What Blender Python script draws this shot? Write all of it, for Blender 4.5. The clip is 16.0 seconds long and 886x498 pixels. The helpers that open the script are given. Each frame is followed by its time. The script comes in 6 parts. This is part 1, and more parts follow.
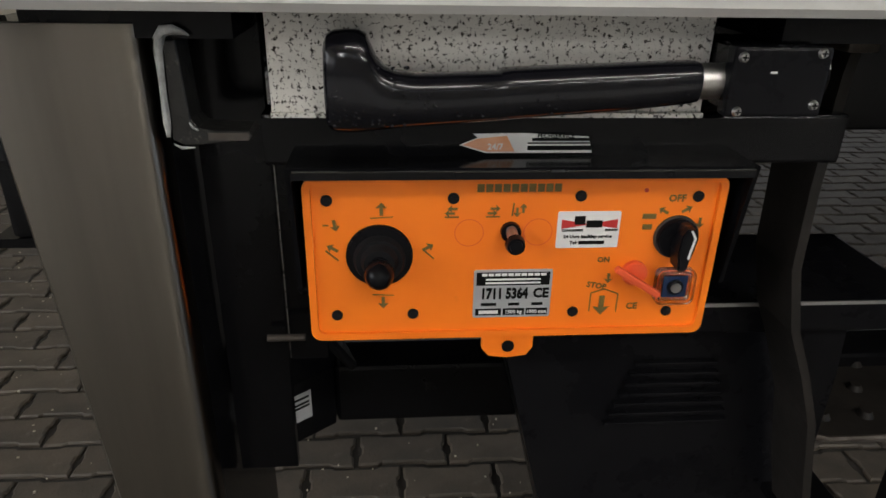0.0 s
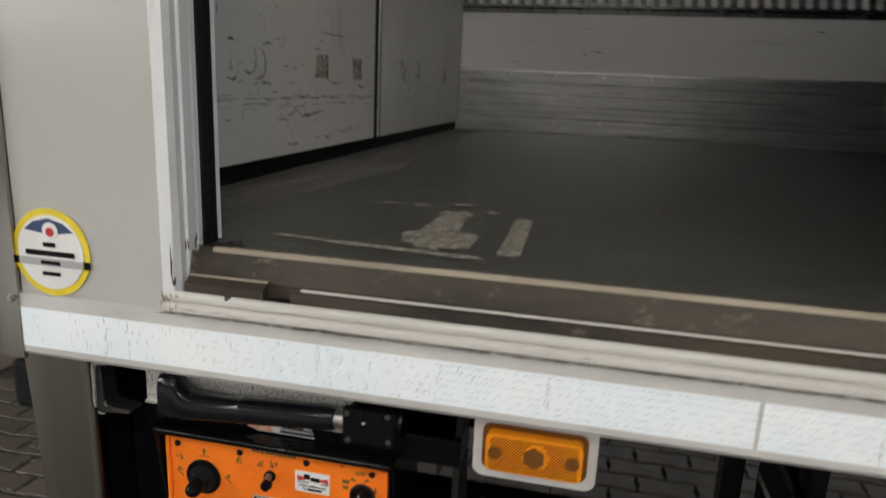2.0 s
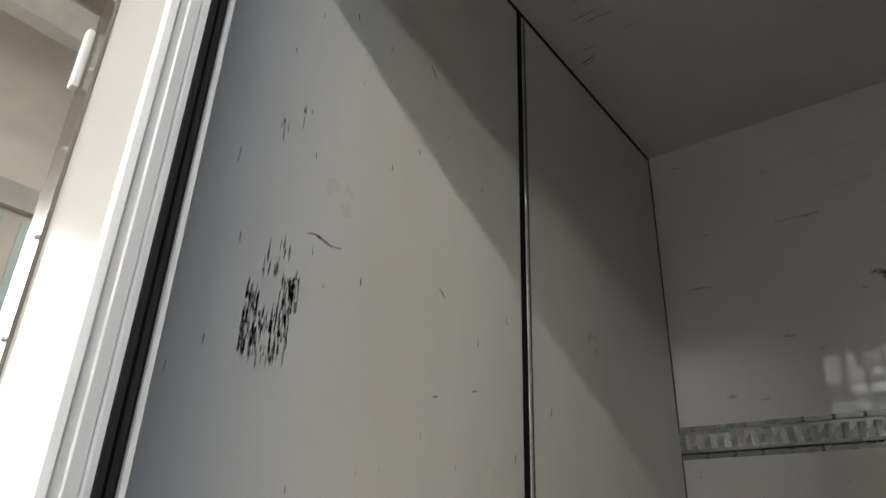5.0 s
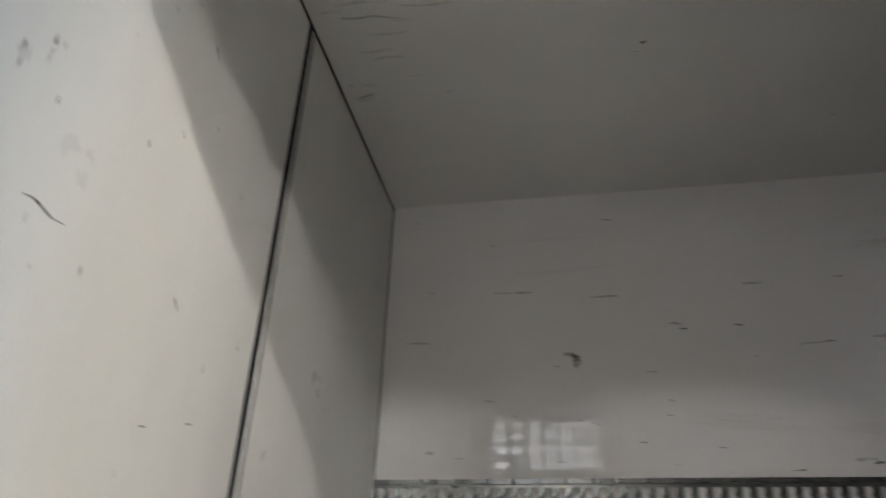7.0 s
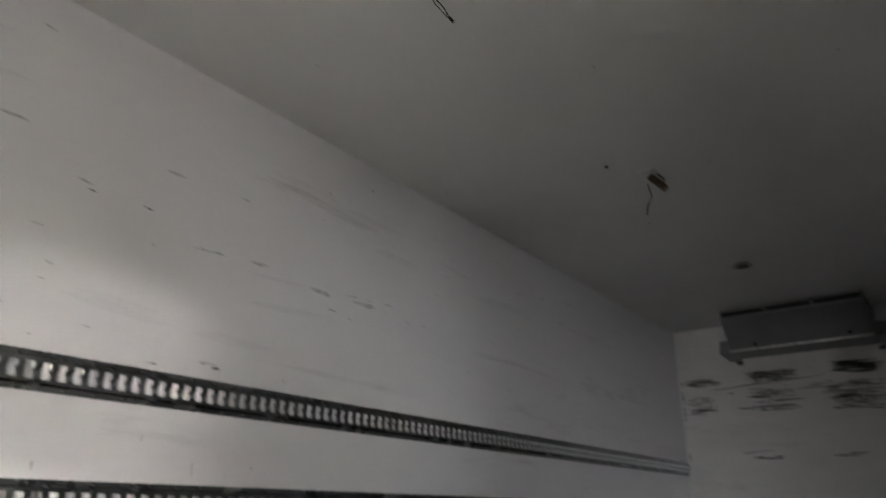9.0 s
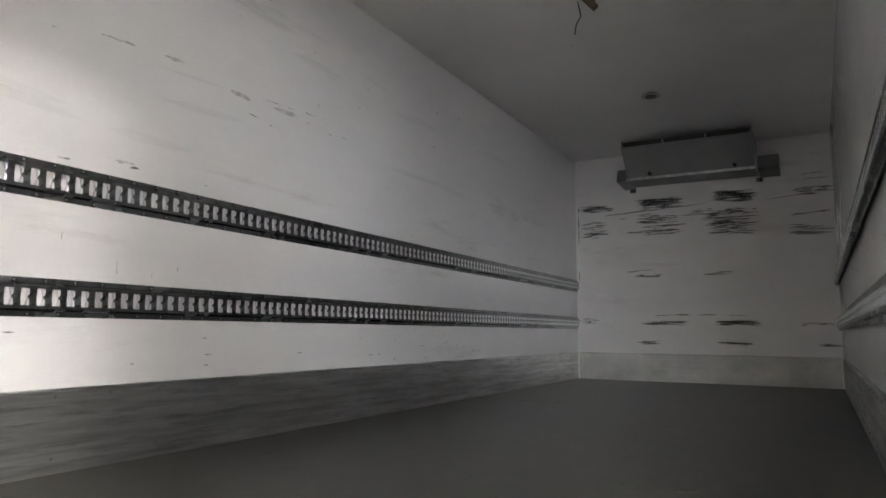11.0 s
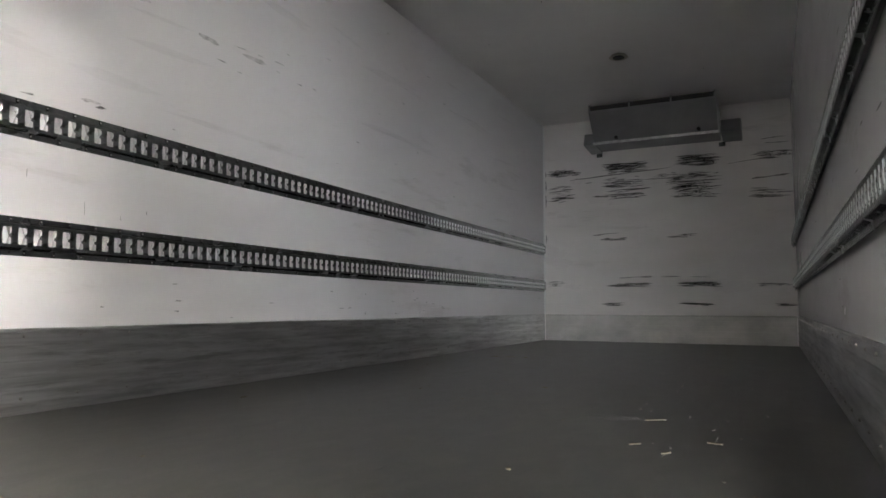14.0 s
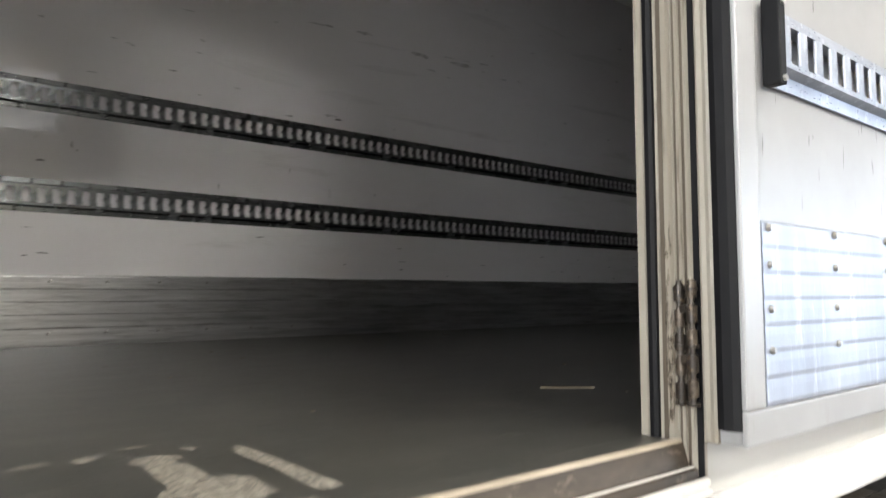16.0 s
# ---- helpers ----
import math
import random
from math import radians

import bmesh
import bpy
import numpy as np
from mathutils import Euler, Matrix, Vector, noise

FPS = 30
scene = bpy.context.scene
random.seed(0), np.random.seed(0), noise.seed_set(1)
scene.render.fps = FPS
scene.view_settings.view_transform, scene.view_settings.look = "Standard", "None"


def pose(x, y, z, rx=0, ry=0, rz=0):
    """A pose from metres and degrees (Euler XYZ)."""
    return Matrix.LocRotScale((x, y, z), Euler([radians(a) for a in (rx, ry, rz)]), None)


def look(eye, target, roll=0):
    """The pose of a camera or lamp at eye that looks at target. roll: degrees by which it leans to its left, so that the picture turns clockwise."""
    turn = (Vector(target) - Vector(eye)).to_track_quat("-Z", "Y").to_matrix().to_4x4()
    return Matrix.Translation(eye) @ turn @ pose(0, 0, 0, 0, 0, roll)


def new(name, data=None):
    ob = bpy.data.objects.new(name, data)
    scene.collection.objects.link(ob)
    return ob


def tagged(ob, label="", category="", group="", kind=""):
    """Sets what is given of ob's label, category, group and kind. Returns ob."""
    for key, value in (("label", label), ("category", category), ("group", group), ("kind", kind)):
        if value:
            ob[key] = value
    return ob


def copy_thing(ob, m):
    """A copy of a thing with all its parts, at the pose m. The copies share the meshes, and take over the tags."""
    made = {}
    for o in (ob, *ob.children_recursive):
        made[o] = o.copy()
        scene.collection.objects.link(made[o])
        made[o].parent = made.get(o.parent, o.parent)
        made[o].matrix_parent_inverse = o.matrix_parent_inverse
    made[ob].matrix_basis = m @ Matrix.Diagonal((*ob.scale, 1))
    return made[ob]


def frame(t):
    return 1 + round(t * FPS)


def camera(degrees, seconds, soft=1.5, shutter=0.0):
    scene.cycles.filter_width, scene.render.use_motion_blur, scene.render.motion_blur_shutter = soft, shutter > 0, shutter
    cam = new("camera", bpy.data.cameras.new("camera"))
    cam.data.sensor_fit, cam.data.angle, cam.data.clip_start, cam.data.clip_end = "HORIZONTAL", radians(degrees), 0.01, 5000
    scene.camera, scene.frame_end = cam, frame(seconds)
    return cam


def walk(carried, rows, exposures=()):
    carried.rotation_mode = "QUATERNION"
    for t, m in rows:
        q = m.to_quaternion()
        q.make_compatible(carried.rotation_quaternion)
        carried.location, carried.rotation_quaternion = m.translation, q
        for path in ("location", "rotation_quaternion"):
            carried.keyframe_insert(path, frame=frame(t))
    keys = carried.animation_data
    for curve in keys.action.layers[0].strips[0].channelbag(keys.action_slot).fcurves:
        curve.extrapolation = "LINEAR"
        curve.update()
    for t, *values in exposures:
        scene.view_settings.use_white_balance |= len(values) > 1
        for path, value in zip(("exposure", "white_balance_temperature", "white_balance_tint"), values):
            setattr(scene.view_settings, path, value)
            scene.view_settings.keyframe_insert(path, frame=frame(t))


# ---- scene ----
cam = camera(66.4, 16.0, 1.5, 0.4)
PATH = [
    (0, (0.19, -0.386, 1.041), (0.333, 1.425, 0.204), 1.1),
    (0.5, (0.196, -0.411, 1.076), (0.36, 1.379, 0.199), 1.2),
    (1, (0.271, -0.502, 1.164), (0.44, 1.307, 0.327), 2.3),
    (1.2, (0.349, -0.567, 1.199), (0.386, 1.294, 0.467), 2.3),
    (1.5, (0.429, -0.648, 1.274), (0.335, 1.242, 0.627), 2.4),
    (2, (0.646, -0.651, 1.345), (0.232, 1.249, 0.876), 2.5),
    (2.5, (0.826, -0.569, 1.39), (-0.01, 1.214, 1.038), 2.2),
    (3, (0.87, -0.476, 1.427), (-0.142, 1.232, 1.181), 2.2),
    (3.5, (0.86, -0.401, 1.497), (-0.256, 1.258, 1.492), 2.1),
    (4, (0.896, -0.327, 1.556), (-0.311, 1.244, 1.836), 1.8),
    (4.5, (0.966, -0.328, 1.593), (-0.226, 1.147, 2.225), 1.2),
    (4.7, (0.981, -0.33, 1.607), (-0.188, 1.087, 2.397), 2.0),
    (6.8, (0.843, -0.313, 1.667), (0.340, 1.318, 2.647), 1.8),
    (7, (0.800, -0.275, 1.672), (0.473, 1.405, 2.634), 1.8),
    (7.5, (0.645, -0.165, 1.734), (0.832, 1.580, 2.673), 1.9),
    (8, (0.535, -0.125, 1.735), (1.196, 1.505, 2.677), 1.2),
    (8.5, (0.350, 0.010, 1.728), (1.450, 1.405, 2.646), 0.8),
    (9, (0.327, 0.115, 1.724), (1.796, 1.264, 2.446), 0.7),
    (9.5, (0.313, 0.165, 1.728), (1.968, 1.167, 2.239), 0.8),
    (10, (0.270, 0.210, 1.716), (1.990, 1.157, 2.101), 0.5),
    (10.2, (0.258, 0.222, 1.712), (1.992, 1.164, 2.033), 0.7),
    (12.3, (0.257, 0.28, 1.493), (2.004, 1.232, 1.693), 0.1),
    (12.5, (0.252, 0.29, 1.491), (2.011, 1.221, 1.685), 0.1),
    (13, (0.257, 0.292, 1.488), (2.04, 1.177, 1.676), 0.2),
    (13.5, (0.254, 0.29, 1.493), (2.052, 1.148, 1.674), 0.1),
    (14, (0.238, 0.269, 1.511), (2.03, 1.14, 1.68), 0.2),
    (14.5, (0.273, 0.13, 1.51), (1.965, 1.183, 1.682), 0.1),
    (15, (0.334, -0.098, 1.462), (1.883, 1.153, 1.644), -0.4),
    (15.5, (0.302, -0.302, 1.426), (1.721, 1.096, 1.605), -0.4),
    (16, (0.199, -0.505, 1.35), (1.441, 1.056, 1.485), -0.1),
]
EXPOSURES = [
    (0.0, -1.72), (0.5, -1.62), (1.0, -1.7), (1.5, -1.75), (2.0, -1.7), (2.5, -1.32), (3.0, -0.76), (3.5, -0.37),
    (4.0, -0.5), (4.5, -0.68), (7.0, 0.25), (7.5, 0.55), (8.0, 0.80), (8.5, 0.92), (9.0, 1.2), (10.0, 1.85),
    (12.5, 1.95), (13.0, 1.9), (14.0, 1.9), (14.5, 1.8), (15.0, 1.66), (15.5, 0.85), (16.0, -0.18),
]
walk(cam, [(t, look(e, g, r)) for t, e, g, r in PATH], EXPOSURES)

# ---- world and lamps ----
world = bpy.data.worlds.new("sky")
scene.world = world
world.use_nodes = True
sky = world.node_tree.nodes.new("ShaderNodeTexSky")
sky.sky_type, sky.sun_disc, sky.sun_elevation, sky.sun_rotation = "NISHITA", False, radians(30), radians(150)
world.node_tree.links.new(sky.outputs[0], world.node_tree.nodes["Background"].inputs[0])
world.node_tree.nodes["Background"].inputs[1].default_value = 0.1


def area(name, eye, target, sx, sy, watts, color):
    data = bpy.data.lights.new(name, "AREA")
    data.shape, data.size, data.size_y, data.energy, data.color = "RECTANGLE", sx, sy, watts, color
    ob = new(name, data)
    ob.matrix_world = look(eye, target)
    return ob


# tube rows under the hall roof, the glazed band and the open gate
area("tube_row_light", (2.8, -5.3, 6.0), (2.6, -3.6, 0), 7.6, 0.16, 950, (1.0, 0.965, 0.90))
area("gate_light", (19.6, -10.0, 2.6), (2.0, 0, 1.8), 6.0, 4.6, 1050, (0.64, 0.79, 1.0))
# added fill without a seen source, brightens the ground under the box
area("north_gate_light", (3.0, 8.8, 2.2), (3.0, 0, 0.2), 13.0, 2.4, 230, (0.98, 0.98, 1.0))
# three overlapping fills, also added, push light deep into the box
area("rear_gate_light", (-7.0, -8.0, 3.35), (0.0, -8.0, 3.1), 14.8, 2.9, 560, (0.97, 0.98, 1.0))
area("rear_side_light", (-6.9, -4.4, 3.35), (0.0, -4.4, 3.1), 7.6, 2.9, 450, (0.97, 0.98, 1.0))
area("rear_door_light", (-6.8, -2.4, 3.35), (0.0, -2.4, 3.1), 3.8, 2.9, 620, (0.96, 0.98, 1.0))


# ---- materials ----
def nodes_of(name):
    m = bpy.data.materials.new(name)
    m.use_nodes = True
    return m, m.node_tree.nodes, m.node_tree.links, m.node_tree.nodes["Principled BSDF"]


def noise_node(n, l, scale, detail=4.0, stretch=(1, 1, 1), rough=0.6):
    tc = n.new("ShaderNodeTexCoord")
    mp = n.new("ShaderNodeMapping")
    mp.inputs["Scale"].default_value = stretch
    nz = n.new("ShaderNodeTexNoise")
    nz.inputs["Scale"].default_value, nz.inputs["Detail"].default_value = scale, detail
    nz.inputs["Roughness"].default_value = rough
    l.new(tc.outputs["Object"], mp.inputs["Vector"])
    l.new(mp.outputs[0], nz.inputs["Vector"])
    return nz.outputs["Fac"]


def ramp(n, l, fac, lo, hi, a=(0, 0, 0, 1), b=(1, 1, 1, 1)):
    r = n.new("ShaderNodeValToRGB")
    r.color_ramp.elements[0].position, r.color_ramp.elements[1].position = lo, hi
    r.color_ramp.elements[0].color, r.color_ramp.elements[1].color = a, b
    l.new(fac, r.inputs[0])
    return r.outputs[0]


def mixed(n, l, fac, a, b):
    m = n.new("ShaderNodeMix")
    m.data_type = "RGBA"
    for sock, v in ((m.inputs[0], fac), (m.inputs[6], a), (m.inputs[7], b)):
        if isinstance(v, (int, float, tuple)):
            sock.default_value = v
        else:
            l.new(v, sock)
    return m.outputs[2]


def mat(name, a, b=None, rough=0.5, metal=0.0, scale=6.0, stretch=(1, 1, 1), fine=60.0, bump=0.1, dirt=None, dirt_at=(0.6, 0.75), dirt_scale=3.0,
        dirt_stretch=(1, 1, 1), rough_var=0.12, coat=0.0, piece=0.0, spec=0.5):
    """Two-scale surface: a and b mixed by broad noise, fine bump, dirt patches."""
    m, n, l, p = nodes_of(name)
    b = b or tuple(c * 0.82 for c in a)
    broad = noise_node(n, l, scale, 5, stretch)
    col = mixed(n, l, ramp(n, l, broad, 0.35, 0.68), (*a, 1), (*b, 1))
    if piece:
        info = n.new("ShaderNodeObjectInfo")
        bc = n.new("ShaderNodeHueSaturation")
        mr = n.new("ShaderNodeMapRange")
        mr.inputs[3].default_value, mr.inputs[4].default_value = 1 - piece, 1 + piece
        l.new(info.outputs["Random"], mr.inputs[0])
        l.new(mr.outputs[0], bc.inputs["Value"])
        l.new(col, bc.inputs["Color"])
        col = bc.outputs[0]
    if dirt:
        d = noise_node(n, l, dirt_scale, 8, dirt_stretch, 0.72)
        col = mixed(n, l, ramp(n, l, d, *dirt_at), col, (*dirt, 1))
    l.new(col, p.inputs["Base Color"])
    f = noise_node(n, l, fine, 6, stretch)
    mr = n.new("ShaderNodeMapRange")
    mr.inputs[3].default_value, mr.inputs[4].default_value = max(rough - rough_var, 0.02), min(rough + rough_var, 1)
    l.new(broad, mr.inputs[0])
    l.new(mr.outputs[0], p.inputs["Roughness"])
    p.inputs["Metallic"].default_value = metal
    p.inputs["Coat Weight"].default_value = coat
    p.inputs["Specular IOR Level"].default_value = spec
    if bump:
        bp = n.new("ShaderNodeBump")
        bp.inputs["Strength"].default_value, bp.inputs["Distance"].default_value = bump, 0.002
        l.new(f, bp.inputs["Height"])
        l.new(bp.outputs[0], p.inputs["Normal"])
    return m


def emit(name, color, strength):
    m, n, l, p = nodes_of(name)
    p.inputs["Base Color"].default_value = (0.8, 0.8, 0.8, 1)
    p.inputs["Emission Color"].default_value = (*color, 1)
    p.inputs["Emission Strength"].default_value = strength
    return m


def faint(name, color, alpha, scale=40.0, lo=0.35, hi=0.6, stretch=(1, 1, 1)):
    """A thin stain that lets the surface below show through."""
    m, n, l, p = nodes_of(name)
    p.inputs["Base Color"].default_value = (*color, 1)
    p.inputs["Roughness"].default_value = 0.8
    nz = noise_node(n, l, scale, 6, stretch, 0.7)
    a = n.new("ShaderNodeMapRange")
    a.inputs[1].default_value, a.inputs[2].default_value, a.inputs[4].default_value = lo, hi, alpha
    l.new(nz, a.inputs[0])
    l.new(a.outputs[0], p.inputs["Alpha"])
    return m


M = {}
M["gelcoat"] = mat("white_gelcoat", (0.46, 0.45, 0.42), (0.43, 0.42, 0.39), 0.16, scale=2.0, fine=30, bump=0.02, rough_var=0.06, dirt=(0.55, 0.52, 0.45), dirt_at=(0.66, 0.9), dirt_scale=2.2, dirt_stretch=(1, 1, 0.2))
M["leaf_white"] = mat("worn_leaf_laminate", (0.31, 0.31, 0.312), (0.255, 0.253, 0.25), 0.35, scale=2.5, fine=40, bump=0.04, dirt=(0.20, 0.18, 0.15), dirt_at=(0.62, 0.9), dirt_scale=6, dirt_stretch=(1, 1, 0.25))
M["inner_wall"] = mat("inner_wall_laminate", (0.83, 0.815, 0.83), (0.78, 0.765, 0.78), 0.035, scale=1.4, stretch=(0.5, 1, 1.6), fine=26, bump=0.004, rough_var=0.015,
                      dirt=(0.40, 0.385, 0.35), dirt_at=(0.60, 0.92), dirt_scale=1.7, dirt_stretch=(0.35, 1, 2.2), spec=0.5)
M["lining"] = mat("glossy_wall_lining", (0.88, 0.87, 0.88), (0.80, 0.79, 0.80), 0.22, scale=3.0, stretch=(0.5, 1, 1.2), fine=14, bump=0.05, rough_var=0.12, coat=0.5, dirt=(0.50, 0.48, 0.45), dirt_at=(0.56, 0.85), dirt_scale=3.0, dirt_stretch=(0.5, 1, 1.2))
M["front_wall"] = mat("front_wall_laminate", (0.82, 0.795, 0.785), (0.74, 0.72, 0.705), 0.3, scale=1.8, stretch=(1, 0.6, 1.6), fine=40, bump=0.03, dirt=(0.36, 0.34, 0.31), dirt_at=(0.58, 0.92), dirt_scale=2.0, dirt_stretch=(1, 0.4, 2.6))
M["ceiling"] = mat("ceiling_laminate", (0.78, 0.77, 0.76), (0.70, 0.69, 0.68), 0.35, scale=0.9, fine=24, bump=0.03)
M["door_inner"] = mat("rear_door_laminate", (0.80, 0.79, 0.765), (0.73, 0.72, 0.695), 0.32, scale=2.2, stretch=(1, 1, 0.5), fine=40, bump=0.04,
                      dirt=(0.47, 0.45, 0.42), dirt_at=(0.60, 0.88), dirt_scale=2.6, dirt_stretch=(1, 1.0, 0.45))
M["floor"] = mat("worn_dark_floor", (0.044, 0.044, 0.040), (0.064, 0.062, 0.055), 0.34, scale=7.0, stretch=(0.6, 1, 1), fine=170, bump=0.22, rough_var=0.04,
                 dirt=(0.105, 0.098, 0.086), dirt_at=(0.44, 0.84), dirt_scale=15, dirt_stretch=(0.55, 1, 1))
M["alu"] = mat("scuffed_aluminium", (0.70, 0.70, 0.70), (0.42, 0.42, 0.425), 0.34, 0.92, rough_var=0.14, scale=11, stretch=(0.14, 1, 2.4), fine=50, bump=0.16, dirt=(0.30, 0.295, 0.29), dirt_at=(0.50, 0.74), dirt_scale=24, dirt_stretch=(0.16, 1, 1.6))
M["dull_alu"] = mat("dull_aluminium", (0.50, 0.49, 0.47), (0.38, 0.375, 0.36), 0.48, 0.55, scale=4, stretch=(1, 1, 1.5), fine=50, bump=0.08, dirt=(0.55, 0.54, 0.52), dirt_at=(0.6, 0.8), dirt_scale=9)
M["rail"] = mat("galvanised_rail", (0.30, 0.31, 0.31), (0.19, 0.20, 0.205), 0.26, 1.0, scale=9, fine=90, bump=0.05, rough_var=0.08, dirt=(0.10, 0.10, 0.10), dirt_at=(0.56, 0.74), dirt_scale=22, dirt_stretch=(0.4, 1, 1))
# lighter copy of the rail steel, paints the glint on curled tabs
M["curl"] = mat("glinting_rail_steel", (0.72, 0.73, 0.73), (0.6, 0.61, 0.62), 0.30, 0.7, scale=40, fine=120, bump=0.05)
M["column_steel"] = mat("brushed_column_steel", (0.24, 0.22, 0.192), (0.14, 0.129, 0.113), 0.30, 1.0, rough_var=0.04, scale=3, stretch=(3, 3, 0.3), fine=160, bump=0.03, dirt=(0.25, 0.24, 0.22), dirt_at=(0.6, 0.9), dirt_scale=5)
M["column_steel"].node_tree.nodes["Principled BSDF"].inputs["Anisotropic"].default_value = 0.85
M["column_steel"].node_tree.nodes["Principled BSDF"].inputs["Anisotropic Rotation"].default_value = 0.25
M["door_alu"] = mat("bright_galvanised", (0.42, 0.45, 0.51), (0.31, 0.335, 0.39), 0.42, 0.55, scale=7, stretch=(1, 1, 0.3), fine=80, bump=0.15, dirt=(0.52, 0.55, 0.61), dirt_at=(0.55, 0.66), dirt_scale=40, dirt_stretch=(1, 1, 0.12))
M["rail_dark"] = mat("rail_end_rubber", (0.02, 0.02, 0.022), None, 0.5)
M["stainless"] = mat("brushed_stainless", (0.40, 0.38, 0.345), (0.26, 0.245, 0.225), 0.24, 1.0, scale=4, stretch=(3, 3, 0.3), fine=160, bump=0.05, dirt=(0.20, 0.18, 0.15), dirt_at=(0.6, 0.9), dirt_scale=5)
M["rubber"] = mat("black_rubber", (0.006, 0.006, 0.007), (0.010, 0.010, 0.011), 0.6, scale=8, bump=0.05, spec=0.15)
M["black"] = mat("black_paint", (0.003, 0.003, 0.0035), (0.005, 0.005, 0.006), 0.16, spec=0.16, scale=7, fine=50, bump=0.04, dirt=(0.010, 0.0095, 0.009), dirt_at=(0.6, 0.85), dirt_scale=8)
M["plastic"] = mat("black_plastic", (0.004, 0.004, 0.005), (0.007, 0.007, 0.008), 0.28, spec=0.10, scale=14, fine=180, bump=0.1)
M["wet_plastic"] = mat("wet_black_plastic", (0.004, 0.004, 0.006), (0.007, 0.007, 0.009), 0.15, scale=60, fine=45, bump=0.03, rough_var=0.12, spec=0.4)
M["orange"] = mat("orange_plastic", (0.95, 0.215, 0.012), (0.88, 0.18, 0.010), 0.36, scale=8, fine=90, bump=0.05, dirt=(0.55, 0.14, 0.02), dirt_at=(0.66, 0.9), dirt_scale=11)
M["red"] = mat("orange_red_plastic", (0.80, 0.10, 0.03), None, 0.4, scale=20)
M["print"] = mat("worn_dark_print", (0.10, 0.07, 0.02), (0.17, 0.11, 0.02), 0.6, scale=60)
M["ink"] = mat("black_ink", (0.006, 0.006, 0.006), None, 0.5, spec=0.1)
M["label_white"] = mat("white_label", (0.78, 0.77, 0.75), (0.70, 0.69, 0.67), 0.35, scale=12)
M["label_silver"] = mat("silver_label", (0.55, 0.56, 0.58), (0.48, 0.49, 0.5), 0.35, 0.5, scale=12)
M["label_orange"] = mat("faded_orange_print", (0.72, 0.28, 0.10), (0.75, 0.5, 0.38), 0.5, scale=14)
M["label_red"] = mat("red_print", (0.55, 0.03, 0.03), None, 0.5)
M["yellow"] = mat("yellow_print", (0.80, 0.62, 0.03), None, 0.5, scale=20)
M["navy"] = mat("navy_print", (0.03, 0.06, 0.14), None, 0.5, scale=20)
M["grey_print"] = mat("grey_print", (0.42, 0.42, 0.42), None, 0.5)
M["blue_part"] = mat("blue_switch", (0.006, 0.022, 0.07), None, 0.4)
M["galv"] = mat("rusty_galvanised", (0.74, 0.725, 0.69), (0.58, 0.565, 0.53), 0.38, 0.45, scale=9, fine=70, bump=0.25, dirt=(0.02, 0.015, 0.012), dirt_at=(0.545, 0.575), dirt_scale=300)
M["bracket_steel"] = mat("weathered_dark_steel", (0.030, 0.029, 0.027), (0.014, 0.014, 0.014), 0.4, 0.5, scale=60, fine=200, bump=0.4, dirt=(0.12, 0.11, 0.10), dirt_at=(0.58, 0.72), dirt_scale=120)
M["grease"] = mat("greasy_rusted_steel", (0.05, 0.04, 0.032), (0.02, 0.017, 0.014), 0.3, 0.4, scale=60, bump=0.4, dirt=(0.16, 0.11, 0.07), dirt_at=(0.56, 0.66), dirt_scale=90)
M["hinge_steel"] = mat("worn_hinge_steel", (0.13, 0.105, 0.080), (0.06, 0.045, 0.034), 0.35, 0.5, scale=70, bump=0.3, dirt=(0.02, 0.015, 0.011), dirt_at=(0.50, 0.62), dirt_scale=120)
M["step_steel"] = mat("grimy_step_steel", (0.022, 0.019, 0.017), (0.012, 0.011, 0.010), 0.45, scale=16, bump=0.2, spec=0.2)
M["rust"] = mat("weathered_steel", (0.10, 0.088, 0.078), (0.045, 0.036, 0.030), 0.55, 0.5, scale=30, bump=0.4)
M["sealant"] = mat("white_sealant", (0.36, 0.36, 0.355), (0.17, 0.17, 0.165), 0.5, scale=90, bump=0.3)
M["sill_white"] = mat("grimy_white_profile", (0.60, 0.58, 0.54), (0.50, 0.48, 0.44), 0.4, scale=6, stretch=(0.3, 1, 1), bump=0.05, dirt=(0.16, 0.13, 0.10), dirt_at=(0.56, 0.76), dirt_scale=9, dirt_stretch=(0.35, 1, 1.5))
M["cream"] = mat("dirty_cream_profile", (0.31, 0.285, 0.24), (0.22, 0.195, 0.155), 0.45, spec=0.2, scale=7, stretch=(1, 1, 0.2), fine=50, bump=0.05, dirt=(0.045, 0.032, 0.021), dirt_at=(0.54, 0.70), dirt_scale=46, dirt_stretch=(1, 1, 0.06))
# dark brown for jamb grooves: dirt plus the shade inside them
M["groove_dark"] = mat("brown_groove_shade", (0.060, 0.046, 0.032), (0.11, 0.09, 0.066), 0.7, scale=18, stretch=(1, 1, 0.15), bump=0.3)
M["white_profile"] = mat("white_profile", (0.76, 0.77, 0.78), (0.70, 0.70, 0.70), 0.3, scale=5, stretch=(0.4, 1, 0.4), bump=0.03, dirt=(0.30, 0.25, 0.19), dirt_at=(0.62, 0.86), dirt_scale=6, dirt_stretch=(1, 1, 0.3))
M["sill_grey"] = mat("grey_sill_metal", (0.060, 0.045, 0.031), (0.014, 0.011, 0.008), 0.55, 0.2, scale=14, stretch=(0.4, 1, 1), bump=0.4, dirt=(0.19, 0.155, 0.115), dirt_at=(0.57, 0.70), dirt_scale=30, dirt_stretch=(0.45, 1, 1))
